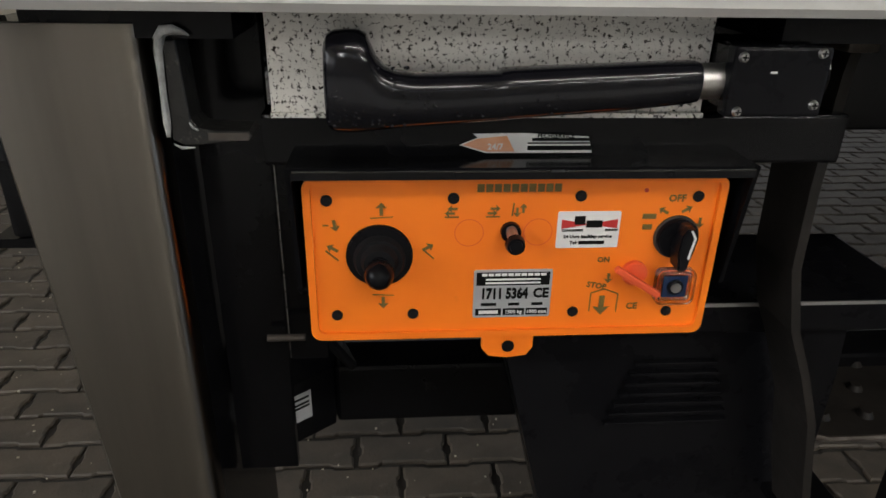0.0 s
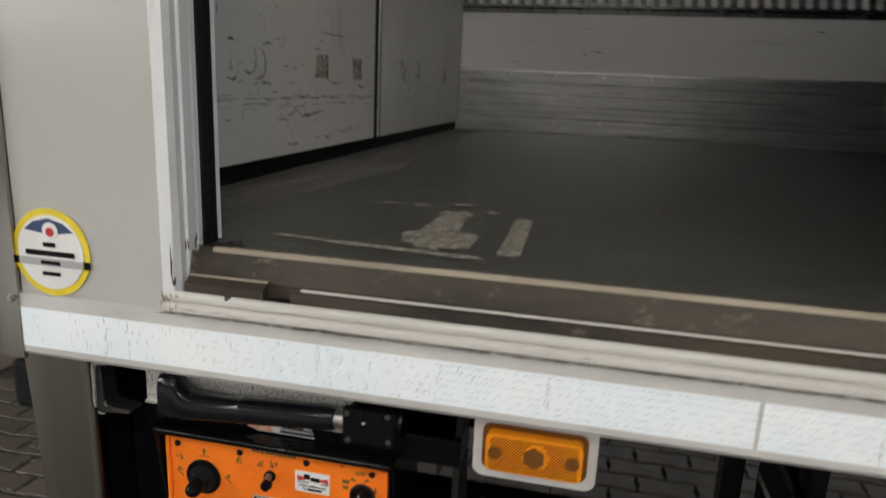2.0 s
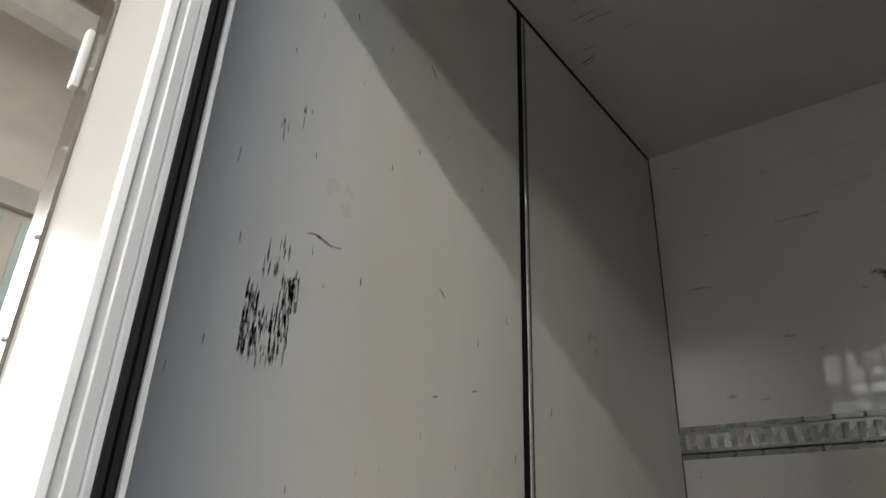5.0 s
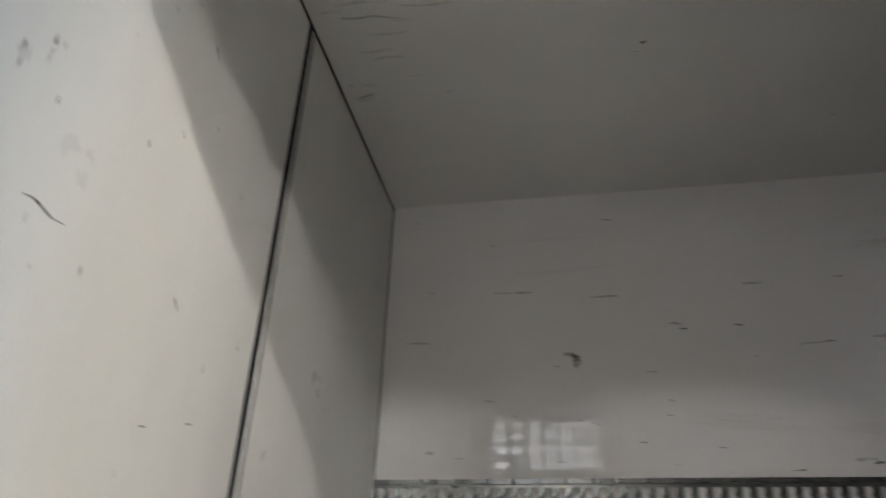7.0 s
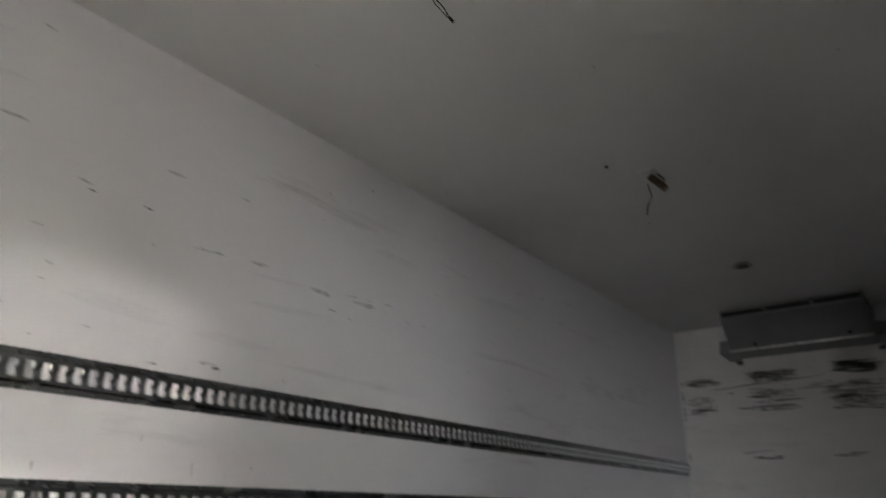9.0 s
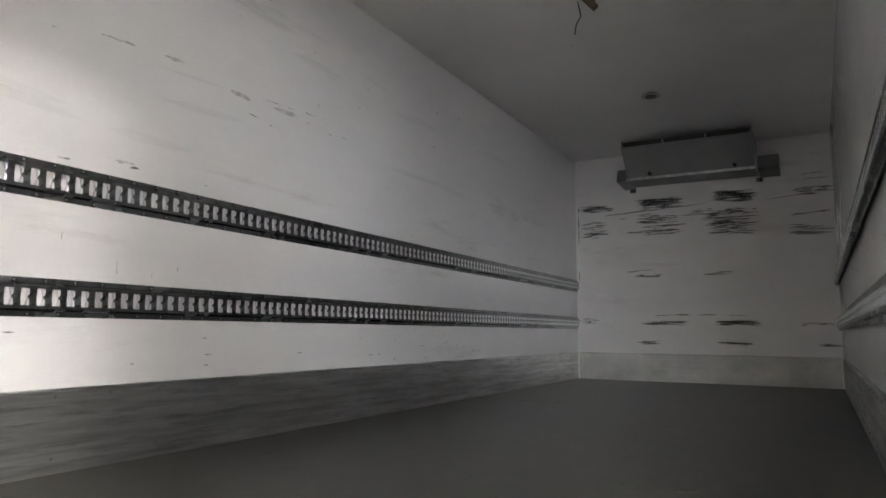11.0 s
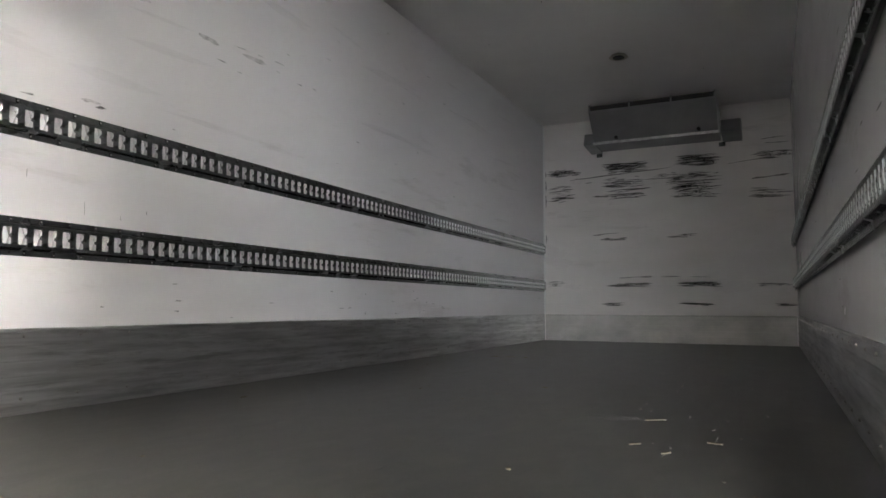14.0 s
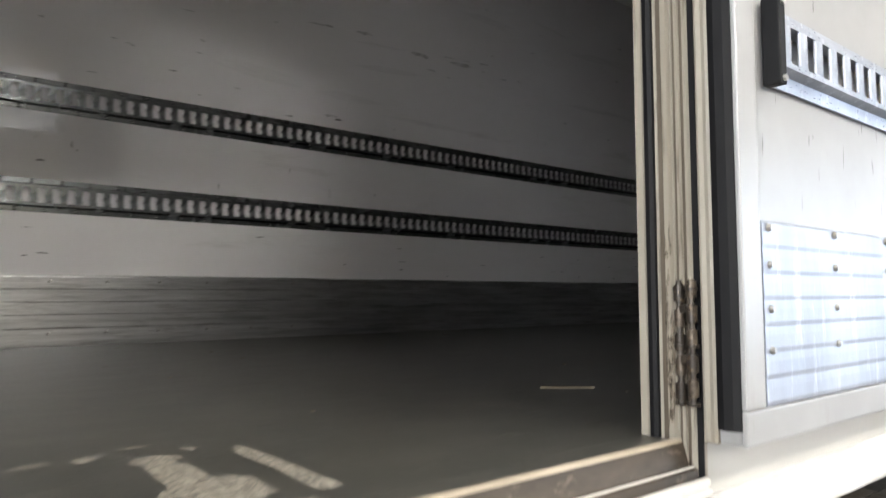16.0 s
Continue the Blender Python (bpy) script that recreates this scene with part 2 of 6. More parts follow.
M["worn"] = mat("worn_tan_edge", (0.40, 0.345, 0.27), (0.24, 0.20, 0.15), 0.55, scale=16, stretch=(0.4, 1, 1), bump=0.2, dirt=(0.12, 0.10, 0.085), dirt_at=(0.58, 0.78), dirt_scale=12)
M["worn_brown"] = mat("brown_connector", (0.12, 0.085, 0.05), (0.07, 0.05, 0.03), 0.5, scale=20)
M["bare"] = faint("bare_worn_patch", (0.42, 0.385, 0.33), 0.9, 110, 0.36, 0.54, (1, 1.6, 1))
M["bare_soft"] = faint("bare_worn_scuff", (0.30, 0.28, 0.24), 0.4, 70, 0.40, 0.58, (0.6, 2, 1))
M["scuff"] = faint("black_scuff", (0.02, 0.02, 0.02), 0.92, 60, 0.30, 0.62)
M["smudge"] = faint("grey_smudge", (0.075, 0.068, 0.058), 0.8, 40, 0.32, 0.64)
M["pale_streak"] = faint("pale_grey_streak", (0.16, 0.15, 0.135), 0.5, 40, 0.32, 0.64)
M["haze"] = faint("faint_grime", (0.30, 0.28, 0.25), 0.12, 6, 0.3, 0.8, (0.4, 1, 2))
M["dust_film"] = faint("pale_floor_dust", (0.30, 0.28, 0.25), 0.62, 7, 0.30, 0.66, (1.6, 0.6, 1))
M["stain"] = faint("grey_hand_stain", (0.10, 0.095, 0.10), 0.6, 70, 0.30, 0.62)
M["brown"] = faint("brown_smudge", (0.19, 0.145, 0.10), 0.55, 60, 0.34, 0.56)
M["tape"] = mat("reflective_tape", (0.95, 0.96, 0.97), (0.80, 0.90, 0.95), 0.25, scale=3.5, fine=120, bump=0.15, coat=0.6, dirt=(0.55, 0.6, 0.62), dirt_at=(0.66, 0.8), dirt_scale=18, dirt_stretch=(1, 1, 0.25))
M["tape_line"] = mat("grey_tape_line", (0.34, 0.36, 0.38), (0.45, 0.46, 0.44), 0.4, scale=40)
M["amber_line"] = mat("shaded_amber", (0.20, 0.05, 0.003), (0.14, 0.035, 0.003), 0.2, scale=30)
M["amber"] = mat("amber_lens", (0.90, 0.31, 0.004), (0.80, 0.23, 0.003), 0.15, scale=18, fine=260, bump=0.8, coat=0.5)
M["amber_dark"] = mat("dark_amber_lens", (0.16, 0.06, 0.01), None, 0.25)
M["lamp_white"] = mat("white_rubber_housing", (0.56, 0.55, 0.525), (0.47, 0.46, 0.44), 0.5, scale=12, bump=0.1)
M["evap"] = mat("grey_evaporator", (0.27, 0.275, 0.275), (0.22, 0.225, 0.225), 0.45, 0.3, scale=3, bump=0.05)
M["evap_dark"] = mat("dark_fins", (0.025, 0.025, 0.027), None, 0.5)
M["paver"] = mat("concrete_paver", (0.084, 0.066, 0.048), (0.050, 0.041, 0.031), 0.6, scale=9, fine=150, bump=0.6, piece=0.28, dirt=(0.13, 0.115, 0.095), dirt_at=(0.6, 0.8), dirt_scale=25)
M["concrete"] = mat("pale_concrete", (0.43, 0.425, 0.42), (0.35, 0.345, 0.34), 0.5, scale=0.8, fine=90, bump=0.2, dirt=(0.26, 0.24, 0.2), dirt_at=(0.58, 0.8), dirt_scale=1.5)
M["sand"] = mat("joint_sand", (0.028, 0.024, 0.020), (0.018, 0.016, 0.014), 0.9, scale=14, fine=200, bump=0.8)
M["grit"] = mat("pale_grit", (0.42, 0.38, 0.30), (0.30, 0.27, 0.2), 0.8, scale=30)
M["hall_wall"] = mat("hall_sheet", (0.62, 0.58, 0.49), (0.54, 0.50, 0.42), 0.5, scale=1.2, bump=0.03)
M["hall_steel"] = mat("hall_steel", (0.46, 0.44, 0.38), (0.36, 0.34, 0.29), 0.5, scale=2)
M["hall_roof"] = mat("hall_roof_sheet", (0.50, 0.46, 0.38), (0.40, 0.36, 0.29), 0.6, scale=1.5)
M["panel"] = emit("lit_lamp_panel", (1.0, 0.96, 0.90), 400)
M["dim_pane"] = emit("frosted_sky_pane", (0.96, 0.97, 1.0), 3.0)
M["tube"] = emit("lit_tube", (1.0, 0.95, 0.85), 14)
M["daylight"] = emit("bright_sky_pane", (0.98, 0.98, 1.0), 7)
M["pale_glass"] = mat("frosted_pane", (0.50, 0.58, 0.56), (0.44, 0.52, 0.5), 0.2, scale=2)
M["screw"] = mat("screw_steel", (0.55, 0.54, 0.52), None, 0.35, 1.0, scale=50)
M["recess"] = mat("yellowed_foam", (0.80, 0.76, 0.66), (0.66, 0.61, 0.50), 0.7, scale=14, bump=0.3)
M["dust"] = mat("debris", (0.25, 0.215, 0.15), None, 0.8, scale=30)

clear, _n, _l, _p = nodes_of("clear_cover")
_p.inputs["Base Color"].default_value = (1.0, 0.92, 0.86, 1)
_p.inputs["Transmission Weight"].default_value = 1.0
_p.inputs["Roughness"].default_value = 0.12
_p.inputs["IOR"].default_value = 1.3
M["clear"] = clear


# ---- building helpers ----
def box(bm, x0, x1, y0, y1, z0, z1, bevel=0.0, seg=2):
    r = bmesh.ops.create_cube(bm, size=1.0, matrix=Matrix.Translation(((x0 + x1) / 2, (y0 + y1) / 2, (z0 + z1) / 2)) @ Matrix.Diagonal((abs(x1 - x0), abs(y1 - y0), abs(z1 - z0), 1)))
    if bevel:
        vs = set(r["verts"])
        es = [e for e in bm.edges if e.verts[0] in vs and e.verts[1] in vs]
        bmesh.ops.bevel(bm, geom=es, offset=bevel, segments=seg, affect="EDGES", profile=0.6)
    return bm


AX = {"x": Matrix.Rotation(radians(90), 4, "Y"), "y": Matrix.Rotation(radians(90), 4, "X"), "z": Matrix()}


def cyl(bm, c, axis, r, depth, seg=20, r2=None, bevel=0.0):
    k = bmesh.ops.create_cone(bm, cap_ends=True, segments=seg, radius1=r, radius2=r if r2 is None else r2, depth=depth, matrix=Matrix.Translation(c) @ AX[axis])
    if bevel:
        vs = set(k["verts"])
        es = [e for e in bm.edges if e.verts[0] in vs and e.verts[1] in vs and len(e.link_faces) == 2 and e.calc_face_angle(0) > 0.9]
        bmesh.ops.bevel(bm, geom=es, offset=bevel, segments=2, affect="EDGES")
    return bm


def prism(bm, pts, axis, a, b):
    """A closed outline swept along an axis. pts are in the two other axes, in xyz order."""
    def at(p, v):
        return {"x": (v, p[0], p[1]), "y": (p[0], v, p[1]), "z": (p[0], p[1], v)}[axis]
    va = [bm.verts.new(at(p, a)) for p in pts]
    vb = [bm.verts.new(at(p, b)) for p in pts]
    k = len(pts)
    for i in range(k):
        bm.faces.new((va[i], va[(i + 1) % k], vb[(i + 1) % k], vb[i]))
    bm.faces.new(va[::-1])
    bm.faces.new(vb)
    bmesh.ops.recalc_face_normals(bm, faces=bm.faces)
    return bm


def rounded(x0, x1, z0, z1, r, seg=6):
    pts = []
    for cx, cz, a0 in ((x1 - r, z1 - r, 0), (x0 + r, z1 - r, 90), (x0 + r, z0 + r, 180), (x1 - r, z0 + r, 270)):
        for i in range(seg + 1):
            a = radians(a0 + 90 * i / seg)
            pts.append((cx + r * math.cos(a), cz + r * math.sin(a)))
    return pts


def tube(bm, pts, r, seg=10):
    """A round bar along a chain of points."""
    pts = [Vector(p) for p in pts]
    rings = []
    for i, p in enumerate(pts):
        d = (pts[min(i + 1, len(pts) - 1)] - pts[max(i - 1, 0)]).normalized()
        u = d.orthogonal().normalized() if i == 0 else (rings_u - d * rings_u.dot(d)).normalized()
        rings_u = u
        w = d.cross(u)
        rr = r[i] if isinstance(r, (list, tuple)) else r
        rings.append([bm.verts.new(p + (u * math.cos(2 * math.pi * k / seg) + w * math.sin(2 * math.pi * k / seg)) * rr) for k in range(seg)])
    for a, b in zip(rings, rings[1:]):
        for k in range(seg):
            bm.faces.new((a[k], a[(k + 1) % seg], b[(k + 1) % seg], b[k]))
    bm.faces.new(rings[0][::-1])
    bm.faces.new(rings[-1])
    return bm


def mesh_from(name, bm, material, smooth=False):
    me = bpy.data.meshes.new(name)
    bm.normal_update()
    if smooth:
        for f in bm.faces:
            f.smooth = True
        for e in bm.edges:
            if len(e.link_faces) == 2 and e.calc_face_angle(0) > 0.6:
                e.smooth = False
    bm.to_mesh(me)
    bm.free()
    me.materials.append(M[material] if isinstance(material, str) else material)
    return me


def part(name, bm, material, parent=None, label="", smooth=False, at=None):
    ob = new(name, mesh_from(name, bm, material, smooth))
    if parent is not None:
        ob.parent = parent
    if at is not None:
        ob.matrix_basis = at
    if label:
        ob["label"] = label
    return ob


def shared(name, me, parent, at):
    ob = new(name, me)
    ob.parent = parent
    ob.matrix_basis = at
    return ob


def thing(name, label, category, group="", at=None, kind=""):
    ob = tagged(new(name), label, category, group, kind)
    if at is not None:
        ob.matrix_basis = at
    return ob


def B():
    return bmesh.new()


def words(text, parent, size, m, material, name="lettering", extrude=0.0002, squash=1.0, bold=0.02):
    cu = bpy.data.curves.new(name, "FONT")
    cu.body, cu.size, cu.extrude, cu.align_x, cu.align_y, cu.resolution_u = text, size, extrude, "CENTER", "CENTER", 2
    cu.offset = size * bold
    tmp = bpy.data.objects.new(name + "_tmp", cu)
    scene.collection.objects.link(tmp)
    me = bpy.data.meshes.new_from_object(tmp.evaluated_get(bpy.context.evaluated_depsgraph_get()))
    bpy.data.objects.remove(tmp)
    me.materials.clear()
    me.materials.append(M[material])
    ob = new(name, me)
    ob.parent = parent
    ob.matrix_basis = m @ Matrix.Diagonal((squash, 1, 1, 1))
    return ob


def slivers(bm, rng, u0, u1, v0, v1, count, length, width, along="u", place=None, bend=0.0):
    """Many small pointed streaks in a rectangle; place(u, v) gives the point in space."""
    for _ in range(count):
        u, v = rng.uniform(u0, u1), rng.uniform(v0, v1)
        L, w = length * rng.uniform(0.25, 1.0), width * rng.uniform(0.35, 1.0)
        tilt = rng.uniform(-0.08, 0.08)
        pts = []
        for s, o in ((-0.5, 0), (-0.2, 0.5), (0.15, 0.35), (0.5, 0), (0.2, -0.45), (-0.15, -0.5)):
            a, b = s * L, o * w + s * L * tilt + bend * (s * s) * L
            pts.append(place(u + a, v + b) if along == "u" else place(u + b, v + a))
        bm.faces.new([bm.verts.new(p) for p in pts])
    return bm


def stroke(bm, pts, w, place, rng, wobble=0.25):
    """A thin dragged mark along a chain of points, its width uneven and tapering at both ends."""
    left, right = [], []
    for i, p in enumerate(pts):
        a, b = pts[max(i - 1, 0)], pts[min(i + 1, len(pts) - 1)]
        d = math.hypot(b[0] - a[0], b[1] - a[1]) or 1.0
        n = (-(b[1] - a[1]) / d, (b[0] - a[0]) / d)
        h = w * 0.5 * (0.35 if i in (0, len(pts) - 1) else 1.0) * rng.uniform(1 - wobble, 1 + wobble)
        left.append(bm.verts.new(place(p[0] + n[0] * h, p[1] + n[1] * h)))
        right.append(bm.verts.new(place(p[0] - n[0] * h, p[1] - n[1] * h)))
    for i in range(len(pts) - 1):
        bm.faces.new((left[i], left[i + 1], right[i + 1], right[i]))
    return bm


def bow(cu, cv, r, a0, a1, k=8, squash=1.0):
    return [(cu + r * math.cos(radians(a0 + (a1 - a0) * i / k)), cv + r * squash * math.sin(radians(a0 + (a1 - a0) * i / k))) for i in range(k + 1)]


def blob(bm, rng, cu, cv, ru, rv, place, k=28, ragged=0.18):
    pts = []
    for i in range(k):
        a = 2 * math.pi * i / k
        q = 1 + rng.uniform(-ragged, ragged)
        pts.append(bm.verts.new(place(cu + ru * q * math.cos(a), cv + rv * q * math.sin(a))))
    bm.faces.new(pts)
    return bm


# ---- box body: inner space x 0..7.42, y 0.085..2.52, z 1.15..3.525 ----
X1, Y0, Y1, Z0, Z1 = 7.42, 0.085, 2.52, 1.15, 3.525
YN = 0.055                                       # inner face of the near wall
OX0, OX1, OZ0, OZ1 = 0.2, 1.04, 1.10, 3.12      # side opening

wall_far = tagged(part("wall_far", box(B(), -0.03, X1 + 0.08, Y1, Y1 + 0.08, 1.0, 3.62, 0.004), "inner_wall"), "off-white laminated side wall with scuffs", "wall", kind="structure")
bm = B()
box(bm, -0.012, OX0 - 0.003, 0.0, Y0, 1.083, 3.62)
box(bm, OX1 + 0.0085, OX1 + 0.05, 0.0, Y0, 1.083, 3.62)
box(bm, OX1 + 0.05, X1 + 0.08, 0.0, YN - 0.004, 1.083, 3.62)
box(bm, OX0 - 0.003, OX1 + 0.0085, 0.0, Y0, OZ1, 3.62)
wall_near = tagged(part("wall_near", bm, "gelcoat"), "glossy white side wall of the truck box with a door opening", "wall", kind="structure")
wall_front = tagged(part("wall_front", box(B(), X1, X1 + 0.08, YN, Y1, 1.0, 3.62), "front_wall"), "off-white front bulkhead with black tyre scuffs", "wall", kind="structure")
ceiling = tagged(part("ceiling", box(box(B(), -0.03, X1, Y0, Y1, Z1, Z1 + 0.09), OX1 + 0.05, X1, YN, Y0, Z1, Z1 + 0.09), "ceiling"), "plain grey-white laminated ceiling", "ceiling", kind="structure")
floor = tagged(part("floor", box(box(B(), -0.01, X1, Y0, Y1, 1.03, Z0), OX1 + 0.05, X1, YN, Y0, 1.03, Z0), "floor"), "dark anti-slip truck floor, worn and scratched", "floor", kind="structure")
rng = random.Random(4)
# inner face of the near wall right of the opening carries the same laminate as the far wall
part("lining", box(B(), OX1 + 0.0505, X1, YN - 0.004, YN, Z0, Z1), "lining", wall_near, "off-white inner lining")


# ---- rear doors seen from inside ----
def rear_door(y0, y1, label):
    d = thing("door_1" if y0 < 1 else "door_2", label, "door", "rear doors", pose(0, (y0 + y1) / 2, Z0), kind="structure")
    h = (y1 - y0) / 2
    part("panel", box(B(), -0.06, 0.0, -h + 0.016, h - 0.016, 0.036, Z1 - Z0 - 0.022, 0.004), "door_inner", d)
    bm = B()
    box(bm, -0.05, -0.012, -h, h, 0.0, 0.036)
    box(bm, -0.05, -0.001, -h, h, Z1 - Z0 - 0.0215, Z1 - Z0 - 0.001)
    box(bm, -0.05, -0.001, -h, -h + 0.0155, 0.036, Z1 - Z0 - 0.022)
    box(bm, -0.05, -0.001, h - 0.0155, h, 0.036, Z1 - Z0 - 0.022)
    part("seal", bm, "rubber", d, "black rubber seal")
    return d


door_a = rear_door(Y0, 1.298, "off-white rear door leaf with black smears and scratches")
door_b = rear_door(1.298, Y1, "off-white rear door leaf, scratched near the floor")
part("edge_strip", box(B(), -0.03, 0.004, -0.611 + 0.020, -0.611 + 0.0255, 0.036, 2.34, 0.001), "sealant", door_b, "grey aluminium edge strip")
part("edge_strip", box(B(), -0.03, 0.004, -0.611 + 0.030, -0.611 + 0.033, 0.036, 2.34, 0.001), "sill_grey", door_b)

onx = lambda off: (lambda u, v: (0.0012, u - off, v - Z0))
bm = B()
P1 = onx((Y0 + 1.298) / 2)
for u0, u1, v0, v1, k in ((0.338, 0.366, 1.96, 2.08, 74), (0.410, 0.442, 1.97, 2.12, 84), (0.366, 0.41, 1.95, 2.05, 40), (0.43, 0.455, 2.07, 2.13, 34), (0.36, 0.40, 2.12, 2.20, 10), (0.385, 0.42, 2.13, 2.2, 6), (0.35, 0.38, 2.40, 2.47, 5), (0.40, 0.43, 2.46, 2.52, 4), (0.25, 0.3, 2.3, 2.34, 1)):
    slivers(bm, rng, u0, u1, v0, v1, k, 0.05, 0.005, "v", P1)
slivers(bm, rng, 0.2, 1.26, 1.5, 3.3, 34, 0.03, 0.004, "v", P1)
for chain, w in ((((0.455, 2.235), (0.475, 2.241), (0.493, 2.239), (0.52, 2.232), (0.551, 2.237)), 0.005), (((0.88, 1.990), (0.90, 1.996)), 0.008), (((1.037, 2.037), (1.057, 2.041)), 0.009), (((0.89, 2.265), (0.905, 2.253), (0.915, 2.243)), 0.005), (((0.78, 2.62), (0.79, 2.605)), 0.008), (((1.19, 2.27), (1.205, 2.262)), 0.005), (((0.815, 2.925), (0.825, 2.909), (0.84, 2.885)), 0.005)):
    stroke(bm, chain, w, P1, rng, 0.5)
part("scuff_marks", bm, "scuff", door_a)["kind"] = "stuff"
bm = B()
slivers(bm, rng, 0.2, 1.27, 1.2, 1.5, 60, 0.035, 0.004, "u", P1)
slivers(bm, rng, 0.2, 1.27, 1.2, 1.52, 60, 0.03, 0.004, "v", P1)
slivers(bm, rng, 0.2, 1.27, 1.285, 1.315, 60, 0.10, 0.003, "u", P1)
slivers(bm, rng, 0.24, 0.28, 1.30, 1.33, 18, 0.02, 0.004, "v", P1)
# hook-shaped drag marks of roll cages and a long rubbed line above the floor
for cu, cv, r, a0, a1 in ((0.395, 1.372, 0.028, -110, 70), (0.545, 1.378, 0.026, -120, 60), (0.578, 1.372, 0.030, -100, 75), (0.245, 1.368, 0.026, -80, 80), (0.225, 1.362, 0.016, -60, 90), (0.48, 1.362, 0.022, -130, -20)):
    stroke(bm, bow(cu, cv, r, a0, a1), 0.0042, P1, rng, 0.5)
    stroke(bm, bow(cu - 0.004, cv - 0.002, r * 0.9, a0 - 8, a0 + 50), 0.0055, P1, rng, 0.6)
for chain, w in ((((0.25, 1.474), (0.252, 1.45), (0.249, 1.423)), 0.004), (((0.236, 1.47), (0.247, 1.478), (0.262, 1.472)), 0.003), (((0.38, 1.461), (0.381, 1.44), (0.379, 1.419)), 0.003), (((0.465, 1.408), (0.478, 1.411), (0.492, 1.409)), 0.006),
                 (((0.598, 1.408), (0.617, 1.412), (0.640, 1.410)), 0.006), (((0.67, 1.411), (0.69, 1.409)), 0.005), (((0.722, 1.364), (0.735, 1.367), (0.752, 1.370)), 0.006), (((0.70, 1.268), (0.728, 1.273), (0.742, 1.284), (0.757, 1.276), (0.772, 1.266), (0.82, 1.268), (0.905, 1.276)), 0.005),
                 (((0.655, 1.262), (0.69, 1.262), (0.715, 1.258)), 0.006), (((0.700, 1.213), (0.712, 1.208), (0.745, 1.207), (0.752, 1.212)), 0.006), (((0.900, 1.218), (0.918, 1.210), (0.945, 1.214), (0.954, 1.226)), 0.005), (((0.99, 1.222), (1.03, 1.219), (1.08, 1.225), (1.12, 1.216)), 0.003),
                 (((0.39, 1.262), (0.405, 1.260), (0.425, 1.262)), 0.004), (((0.84, 1.412), (0.86, 1.415), (0.88, 1.414)), 0.004), (((0.95, 1.43), (0.955, 1.46), (0.951, 1.50)), 0.003), (((1.005, 1.425), (1.005, 1.46), (1.008, 1.52)), 0.004), (((0.88, 1.455), (0.95, 1.452), (1.03, 1.455)), 0.003),
                 (((0.36, 1.19), (0.366, 1.20), (0.370, 1.21)), 0.008), (((0.39, 1.187), (0.40, 1.196), (0.412, 1.194), (0.405, 1.204)), 0.006), (((0.30, 1.23), (0.302, 1.252)), 0.003), (((0.56, 1.333), (0.60, 1.336), (0.63, 1.334)), 0.007), (((0.5, 1.336), (0.52, 1.338)), 0.006),
                 (((1.13, 1.335), (1.16, 1.332), (1.20, 1.335)), 0.007), (((0.93, 1.345), (0.97, 1.338), (1.02, 1.343)), 0.004)):
    stroke(bm, chain, w, P1, rng, 0.45)
for q in range(14):
    u = 0.205 + q * 0.077
    stroke(bm, [(u + rng.uniform(0, 0.01), 1.3055 + rng.uniform(-0.002, 0.002)), (u + 0.03, 1.3045 + rng.uniform(-0.002, 0.002)), (u + 0.055 + rng.uniform(0, 0.03), 1.305 + rng.uniform(-0.002, 0.002))], rng.uniform(0.002, 0.005), P1, rng, 0.5)
part("scratches", bm, "smudge", door_a)["kind"] = "stuff"
bm = B()
for c, w in ((0.89, 0.042), (1.13, 0.036)):
    for i in range(26):
        slivers(bm, rng, c - w, c + w, 1.35, 1.405, 1, 0.018, 0.008, "v", P1)
for c, w in ((0.89, 0.038), (1.13, 0.034)):
    bm.faces.new([bm.verts.new((0.0020, u - (Y0 + 1.298) / 2, v - Z0)) for u, v in ((c - w, 1.352), (c + w, 1.350), (c + w * 0.96, 1.405), (c - w * 0.94, 1.403))])
part("brown_stains", bm, "brown", door_a)["kind"] = "stuff"
P2 = onx((1.298 + Y1) / 2)
bm = B()
for c, w in ((1.58, 0.03), (1.77, 0.03), (2.19, 0.03)):
    slivers(bm, rng, c - w, c + w, 1.355, 1.415, 64, 0.018, 0.008, "v", P2)
slivers(bm, rng, 1.425, 1.44, 2.045, 2.07, 5, 0.03, 0.006, "v", P2)
part("brown_stains", bm, "brown", door_b)["kind"] = "stuff"
bm = B()
slivers(bm, rng, 1.38, 2.48, 1.2, 1.45, 80, 0.05, 0.004, "u", P2)
slivers(bm, rng, 1.38, 2.48, 1.2, 1.8, 30, 0.04, 0.004, "v", P2)
part("scratches", bm, "smudge", door_b)["kind"] = "stuff"

